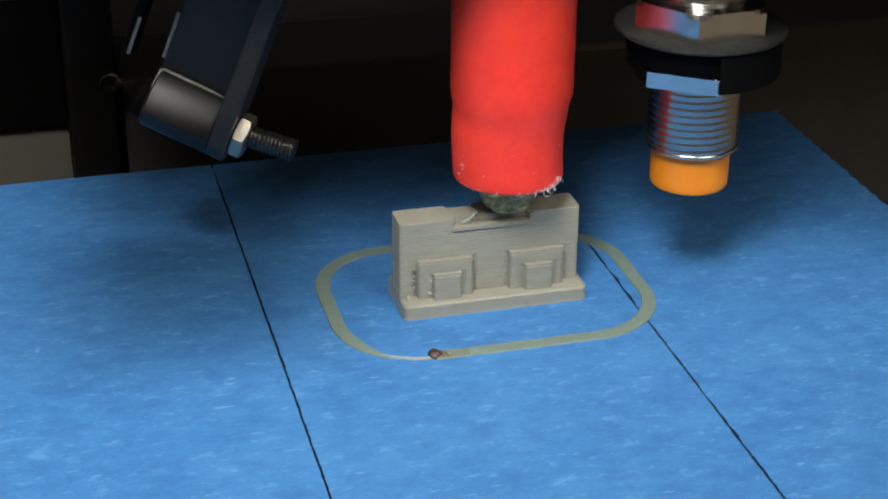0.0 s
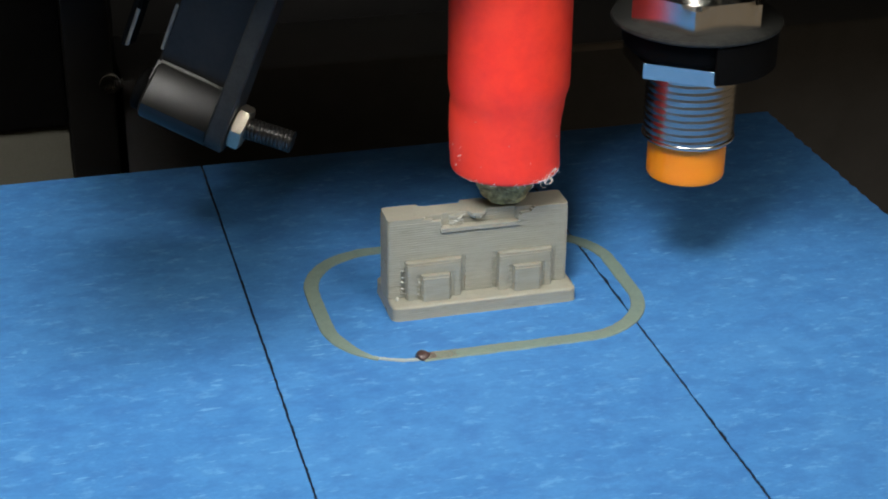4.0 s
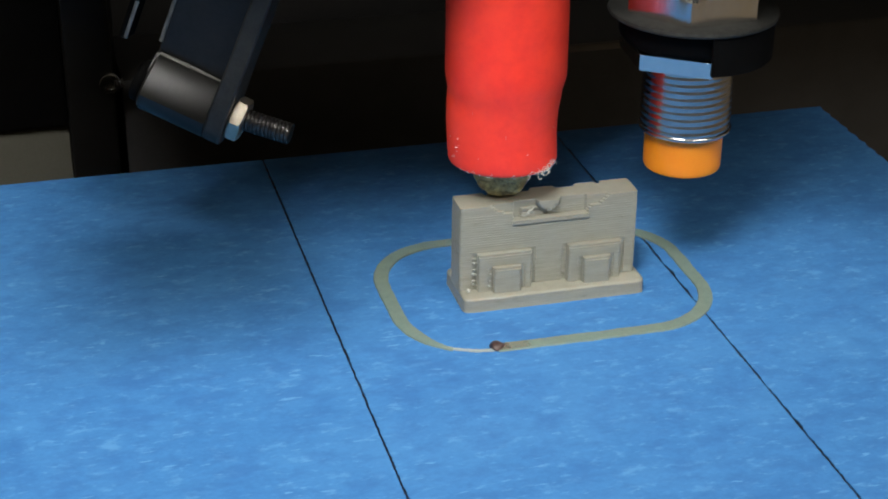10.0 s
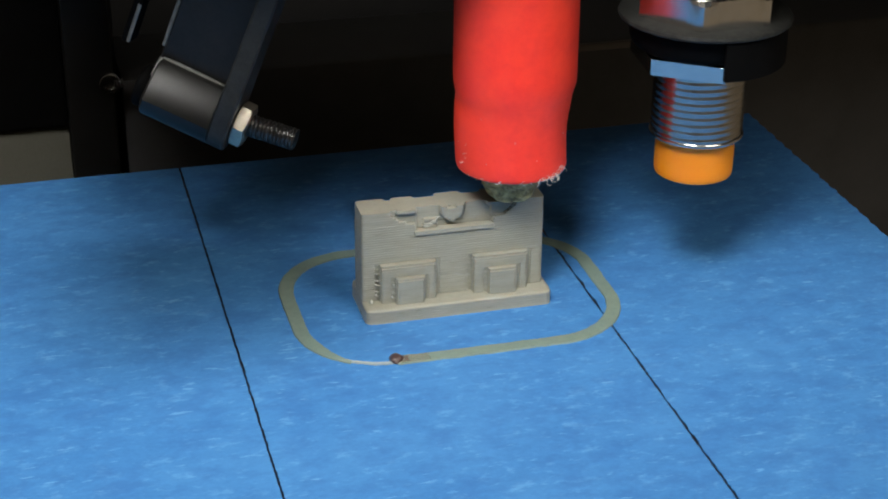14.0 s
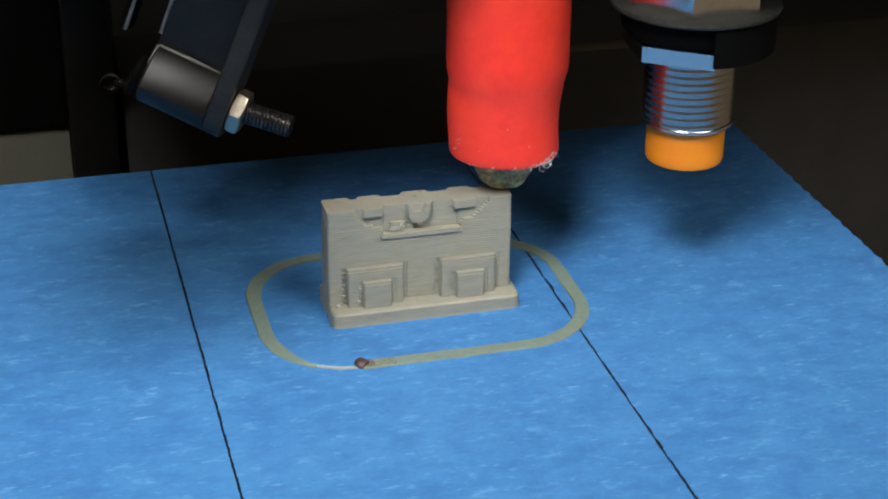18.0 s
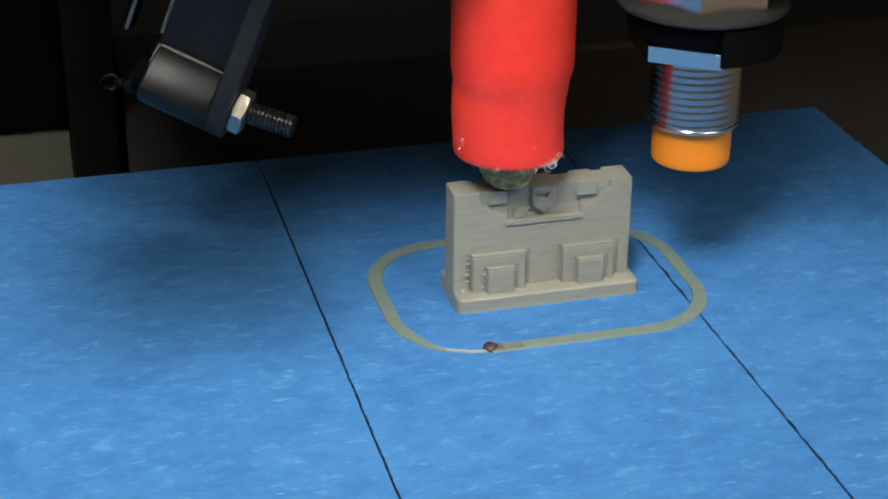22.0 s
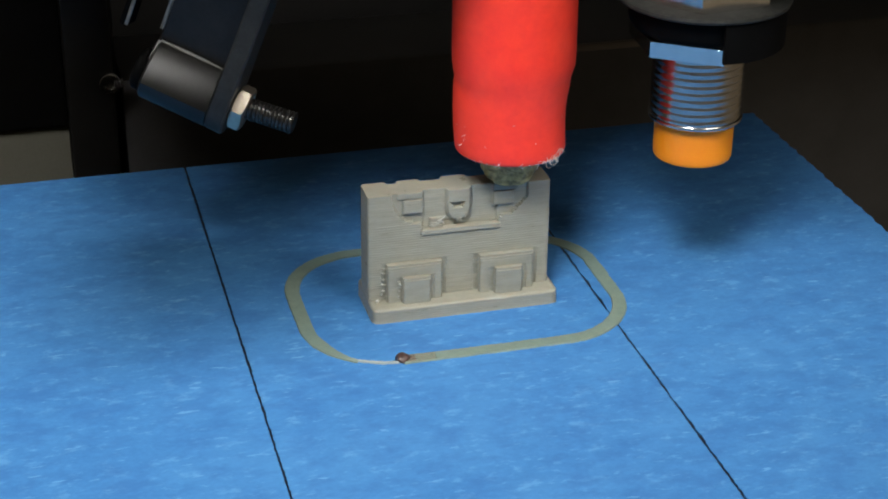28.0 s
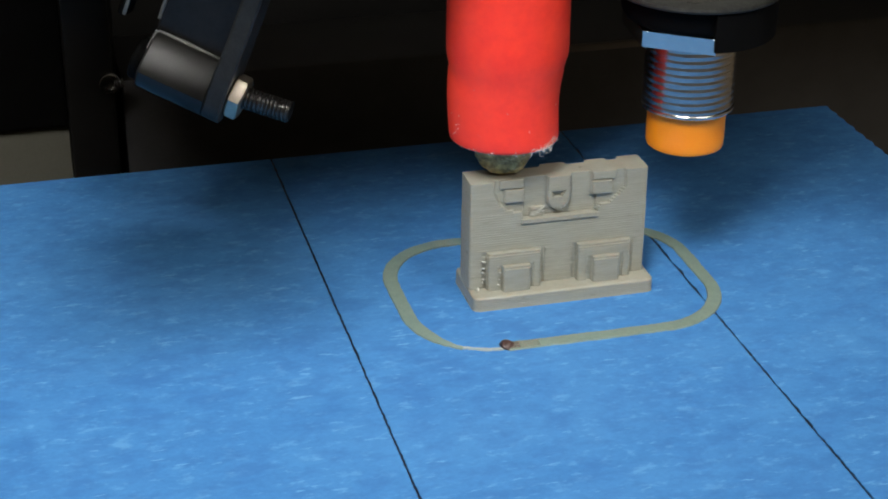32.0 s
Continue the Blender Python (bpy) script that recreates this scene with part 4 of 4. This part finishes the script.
    head_rows = [
        (0.00, shift(0.00, 0.00)), (0.10, shift(-0.05, 0.00)), (0.20, shift(0.95, 0.00)), (0.30, shift(1.35, 0.00)), (0.40, shift(1.32, 0.00)),
        (0.50, shift(-0.56, 0.00)), (0.60, shift(-1.28, 0.00)), (0.70, shift(-0.68, 0.00)), (0.80, shift(1.12, 0.00)), (0.90, shift(2.50, 0.00)),
        (1.00, shift(2.49, 0.00)), (1.10, shift(2.30, 0.00)), (1.20, shift(1.10, 0.00)), (1.30, shift(0.70, 0.00)), (1.40, shift(0.90, 0.00)),
        (1.50, shift(0.79, 0.00)), (1.60, shift(1.30, 0.00)), (1.69, shift(1.48, 0.00)), (1.70, shift(1.50, 0.00)), (1.80, shift(0.39, 0.29)),
        (1.81, shift(0.39, 0.29)), (1.90, shift(0.39, 0.29)), (2.00, shift(-0.30, 0.29)), (2.10, shift(0.19, 0.29)), (2.20, shift(0.38, 0.29)),
        (2.30, shift(2.38, 0.29)), (2.40, shift(1.38, 0.29)), (2.50, shift(2.27, 0.29)), (2.60, shift(-0.82, 0.29)), (2.70, shift(-0.85, 0.29)),
        (2.80, shift(-0.85, 0.29)), (2.90, shift(-0.05, 0.29)), (3.00, shift(2.27, 0.29)), (3.10, shift(2.35, 0.29)), (3.20, shift(2.32, 0.29)),
        (3.30, shift(1.52, 0.29)), (3.40, shift(-0.22, 0.29)), (3.50, shift(-0.05, 0.29)), (3.60, shift(0.16, 0.29)), (3.70, shift(0.24, 0.66)),
        (3.80, shift(-0.52, 0.66)), (3.90, shift(0.28, 0.66)), (4.00, shift(1.35, 0.66)), (4.10, shift(0.63, 0.66)), (4.20, shift(0.60, 0.66)),
        (4.30, shift(0.32, 0.66)), (4.40, shift(-0.43, 0.66)), (4.50, shift(2.05, 0.66)), (4.60, shift(1.73, 0.66)), (4.70, shift(1.48, 0.66)),
        (4.80, shift(-0.73, 0.66)), (4.90, shift(-0.96, 0.66)), (5.00, shift(-0.76, 0.66)), (5.10, shift(1.32, 0.66)), (5.20, shift(2.61, 0.66)),
        (5.30, shift(1.89, 0.66)), (5.40, shift(2.15, 0.66)), (5.50, shift(-1.47, 0.92)), (5.60, shift(0.68, 0.92)), (5.70, shift(0.05, 0.92)),
        (5.80, shift(0.25, 0.92)), (5.90, shift(-0.56, 0.92)), (6.00, shift(-0.16, 0.92)), (6.10, shift(1.84, 0.92)), (6.20, shift(0.44, 0.92)),
        (6.30, shift(0.84, 0.92)), (6.40, shift(0.45, 0.92)), (6.50, shift(0.28, 0.92)), (6.60, shift(-0.54, 0.92)), (6.70, shift(2.05, 0.92)),
        (6.80, shift(1.65, 0.92)), (6.90, shift(2.25, 0.92)), (7.00, shift(-0.72, 0.92)), (7.10, shift(-0.75, 0.92)), (7.20, shift(-1.15, 0.92)),
        (7.30, shift(-0.55, 0.92)), (7.40, shift(1.85, 0.92)), (7.50, shift(2.69, 0.92)), (7.60, shift(1.85, 0.92)), (7.70, shift(2.79, 0.92)),
        (7.80, shift(-1.00, 0.92)), (7.90, shift(0.01, 0.92)), (8.00, shift(1.30, 0.92)), (8.10, shift(0.60, 0.92)), (8.14, shift(0.39, 0.92)),
        (8.20, shift(0.08, 1.30)), (8.26, shift(0.30, 1.30)), (8.30, shift(0.46, 1.30)), (8.40, shift(0.29, 1.30)), (8.50, shift(1.36, 1.30)),
        (8.60, shift(0.49, 1.30)), (8.70, shift(-0.28, 1.30)), (8.80, shift(0.32, 1.30)), (8.90, shift(0.32, 1.30)), (9.00, shift(2.14, 1.30)),
        (9.10, shift(2.11, 1.30)), (9.20, shift(1.29, 1.30)), (9.30, shift(-0.30, 1.30)), (9.40, shift(-0.28, 1.30)), (9.50, shift(-0.23, 1.30)),
        (9.60, shift(-0.08, 1.30)), (9.70, shift(2.55, 1.30)), (9.80, shift(2.74, 1.30)), (9.90, shift(2.14, 1.30)), (10.00, shift(2.64, 1.30)),
        (10.10, shift(2.74, 1.30)), (10.20, shift(-0.44, 1.30)), (10.30, shift(0.56, 1.30)), (10.40, shift(0.16, 1.30)), (10.50, shift(0.12, 1.30)),
        (10.60, shift(2.96, 1.30)), (10.64, shift(1.94, 1.30)), (10.70, shift(0.43, 1.60)), (10.76, shift(1.14, 1.60)), (10.80, shift(1.62, 1.60)),
        (10.90, shift(0.41, 1.60)), (11.00, shift(0.35, 1.60)), (11.10, shift(-0.79, 1.60)), (11.20, shift(2.61, 1.60)), (11.30, shift(1.22, 1.60)),
        (11.40, shift(2.42, 1.60)), (11.50, shift(-0.65, 1.60)), (11.60, shift(-0.58, 1.60)), (11.70, shift(-1.17, 1.60)),
        (11.80, shift(-0.97, 1.60)), (11.90, shift(0.42, 1.60)), (12.00, shift(1.67, 1.60)), (12.10, shift(2.81, 1.60)), (12.20, shift(1.82, 1.60)),
        (12.30, shift(2.81, 1.60)), (12.40, shift(-1.62, 1.60)), (12.50, shift(-0.11, 1.60)), (12.60, shift(0.78, 1.60)), (12.64, shift(0.58, 1.60)),
        (12.70, shift(0.28, 2.04)), (12.76, shift(1.00, 2.04)), (12.80, shift(1.48, 2.04)), (12.90, shift(-0.52, 2.04)), (13.00, shift(1.20, 2.04)),
        (13.10, shift(-0.91, 2.04)), (13.20, shift(-0.12, 2.04)), (13.30, shift(-1.12, 2.04)), (13.40, shift(2.08, 2.04)), (13.50, shift(1.07, 2.04)),
        (13.60, shift(2.08, 2.04)), (13.70, shift(-1.15, 2.04)), (13.80, shift(-0.55, 2.04)), (13.90, shift(-1.35, 2.04)),
        (14.00, shift(-1.13, 2.04)), (14.10, shift(0.45, 2.04)), (14.20, shift(2.24, 2.04)), (14.24, shift(2.26, 2.04)), (14.30, shift(2.30, 2.34)),
        (14.36, shift(1.43, 2.34)), (14.40, shift(0.86, 2.34)), (14.50, shift(2.49, 2.34)), (14.60, shift(-1.31, 2.34)), (14.70, shift(-0.32, 2.34)),
        (14.80, shift(0.59, 2.34)), (14.90, shift(0.42, 2.34)), (15.00, shift(1.06, 2.34)), (15.10, shift(0.32, 2.34)), (15.20, shift(0.36, 2.34)),
        (15.30, shift(0.27, 2.34)), (15.40, shift(-0.62, 2.34)), (15.50, shift(-0.42, 2.34)), (15.60, shift(-0.38, 2.34)), (15.70, shift(1.92, 2.34)),
        (15.80, shift(1.16, 2.34)), (15.90, shift(2.02, 2.34)), (16.00, shift(-0.99, 2.34)), (16.10, shift(-0.62, 2.34)), (16.20, shift(-1.20, 2.34)),
        (16.30, shift(-1.19, 2.34)), (16.40, shift(-0.07, 2.34)), (16.50, shift(1.82, 2.34)), (16.60, shift(1.37, 2.34)), (16.70, shift(1.37, 2.34)),
        (16.80, shift(1.17, 2.34)), (16.90, shift(-1.62, 2.34)), (17.00, shift(2.23, 2.34)), (17.10, shift(-0.42, 2.34)), (17.14, shift(-0.58, 2.34)),
        (17.20, shift(-0.82, 2.58)), (17.26, shift(0.14, 2.58)), (17.30, shift(0.78, 2.58)), (17.40, shift(-0.42, 2.58)), (17.50, shift(-0.04, 2.58)),
        (17.60, shift(-0.47, 2.58)), (17.70, shift(1.92, 2.58)), (17.80, shift(0.13, 2.58)), (17.90, shift(-0.07, 2.58)), (18.00, shift(2.10, 2.58)),
        (18.10, shift(0.92, 2.58)), (18.20, shift(1.70, 2.58)), (18.30, shift(-1.10, 2.58)), (18.40, shift(-0.70, 2.58)), (18.50, shift(-0.38, 2.58)),
        (18.60, shift(-1.50, 2.58)), (18.70, shift(2.49, 2.58)), (18.80, shift(1.29, 2.58)), (18.90, shift(1.29, 2.58)), (19.00, shift(1.38, 2.58)),
        (19.10, shift(-1.72, 2.58)), (19.14, shift(-1.11, 2.58)), (19.20, shift(-0.20, 3.02)), (19.26, shift(-0.44, 3.02)),
        (19.30, shift(-0.60, 3.02)), (19.40, shift(-1.20, 3.02)), (19.50, shift(1.35, 3.02)), (19.60, shift(-0.40, 3.02)),
        (19.70, shift(-0.20, 3.02)), (19.80, shift(0.80, 3.02)), (19.90, shift(-0.20, 3.02)), (20.00, shift(-0.43, 3.02)), (20.10, shift(2.44, 3.02)),
        (20.20, shift(1.44, 3.02)), (20.30, shift(1.04, 3.02)), (20.40, shift(-0.16, 3.02)), (20.50, shift(-0.44, 3.02)), (20.60, shift(-0.34, 3.02)),
        (20.70, shift(-1.54, 3.02)), (20.80, shift(2.66, 3.02)), (20.90, shift(1.26, 3.02)), (21.00, shift(1.45, 3.02)), (21.10, shift(2.67, 3.02)),
        (21.20, shift(-1.52, 3.02)), (21.30, shift(0.87, 3.02)), (21.40, shift(1.47, 3.02)), (21.50, shift(0.90, 3.02)), (21.60, shift(0.31, 3.02)),
        (21.64, shift(0.20, 3.02)), (21.70, shift(0.03, 3.37)), (21.76, shift(-0.33, 3.37)), (21.80, shift(-0.57, 3.37)), (21.90, shift(1.63, 3.37)),
        (22.00, shift(0.06, 3.37)), (22.10, shift(0.02, 3.37)), (22.20, shift(1.22, 3.37)), (22.30, shift(1.02, 3.37)), (22.40, shift(1.42, 3.37)),
        (22.50, shift(-1.03, 3.37)), (22.60, shift(-0.56, 3.37)), (22.70, shift(-0.56, 3.37)), (22.80, shift(-0.76, 3.37)),
        (22.90, shift(2.43, 3.37)), (23.00, shift(1.85, 3.37)), (23.10, shift(1.59, 3.37)), (23.20, shift(1.39, 3.37)), (23.30, shift(-1.80, 3.37)),
        (23.40, shift(1.19, 3.37)), (23.50, shift(0.08, 3.37)), (23.60, shift(-0.24, 3.37)), (23.64, shift(-0.12, 3.37)), (23.70, shift(0.04, 3.75)),
        (23.76, shift(-0.20, 3.75)), (23.80, shift(-0.36, 3.75)), (23.90, shift(-0.56, 3.75)), (24.00, shift(1.48, 3.75)), (24.10, shift(0.02, 3.75)),
        (24.20, shift(-0.58, 3.75)), (24.30, shift(1.82, 3.75)), (24.40, shift(0.62, 3.75)), (24.50, shift(1.33, 3.75)), (24.60, shift(-1.41, 3.75)),
        (24.70, shift(-0.61, 3.75)), (24.80, shift(-0.41, 3.75)), (24.90, shift(-1.61, 3.75)), (25.00, shift(2.39, 3.75)), (25.10, shift(1.35, 3.75)),
        (25.20, shift(1.16, 3.75)), (25.30, shift(1.95, 3.75)), (25.40, shift(-1.64, 3.75)), (25.50, shift(0.09, 3.75)), (25.60, shift(-0.01, 3.93)),
        (25.70, shift(-0.16, 3.93)), (25.80, shift(-0.07, 3.93)), (25.90, shift(-0.41, 3.93)), (26.00, shift(-0.05, 3.93)),
        (26.10, shift(1.13, 3.93)), (26.20, shift(-0.12, 3.93)), (26.30, shift(-0.05, 3.93)), (26.40, shift(1.57, 3.93)), (26.50, shift(0.76, 3.93)),
        (26.60, shift(0.81, 3.93)), (26.70, shift(-1.27, 3.93)), (26.80, shift(-0.58, 3.93)), (26.90, shift(-0.60, 3.93)),
        (27.00, shift(-1.01, 3.93)), (27.10, shift(2.24, 3.93)), (27.20, shift(1.33, 3.93)), (27.30, shift(1.25, 3.93)), (27.40, shift(1.56, 3.93)),
        (27.50, shift(-1.37, 3.75)), (27.54, shift(-0.91, 3.75)), (27.60, shift(-0.21, 4.11)), (27.66, shift(-0.33, 4.11)),
        (27.70, shift(-0.41, 4.11)), (27.80, shift(-1.01, 4.11)), (27.90, shift(1.38, 4.11)), (28.00, shift(-0.44, 4.11)),
        (28.10, shift(-1.00, 4.11)), (28.20, shift(1.40, 4.11)), (28.30, shift(1.20, 4.11)), (28.40, shift(-1.20, 4.11)), (28.50, shift(-0.00, 4.11)),
        (28.60, shift(-1.38, 4.11)), (28.70, shift(2.41, 4.11)), (28.80, shift(1.21, 4.11)), (28.90, shift(2.21, 4.11)), (29.00, shift(-1.46, 4.11)),
        (29.10, shift(-1.42, 4.11)), (29.20, shift(-1.02, 4.11)), (29.30, shift(0.77, 4.11)), (29.40, shift(2.17, 4.11)), (29.50, shift(2.45, 4.11)),
        (29.60, shift(2.09, 4.11)), (29.70, shift(0.50, 4.11)), (29.80, shift(2.09, 4.11)), (29.90, shift(-0.10, 4.11)), (30.00, shift(0.01, 4.11)),
        (30.10, shift(0.24, 4.11)), (30.14, shift(-0.15, 4.11)), (30.20, shift(-0.72, 4.58)), (30.26, shift(0.60, 4.58)), (30.30, shift(1.48, 4.58)),
        (30.40, shift(0.48, 4.58)), (30.50, shift(-0.60, 4.58)), (30.60, shift(-0.72, 4.58)), (30.70, shift(0.08, 4.58)), (30.80, shift(-1.11, 4.58)),
        (30.90, shift(0.08, 4.58)), (31.00, shift(1.15, 4.58)), (31.10, shift(1.70, 4.58)), (31.20, shift(1.30, 4.58)), (31.30, shift(-1.10, 4.58)),
        (31.40, shift(-0.50, 4.58)), (31.50, shift(-0.33, 4.58)), (31.60, shift(-0.44, 4.58)), (31.70, shift(2.55, 4.58)), (31.80, shift(2.55, 4.58)),
        (31.90, shift(2.55, 4.58)), (32.00, shift(2.27, 4.58)),
    ]
    for ob in HEAD:
        walk(ob, head_rows)
    laid = [1.9, 3.8, 5.7, 8.25, 10.6, 12.75, 14.85, 17.35, 19.35, 21.6, 23.7, 25.75, 27.75, 30.25]
    rest, below = pose(0, 0, 0), pose(0, 0, -20 * LAYER * MM)
    for ob, t in zip(GROWN_LAYERS, laid):
        walk(ob, [(0.0, below), (t - 0.05, below), (t, rest), (32.0, rest)])


motions()
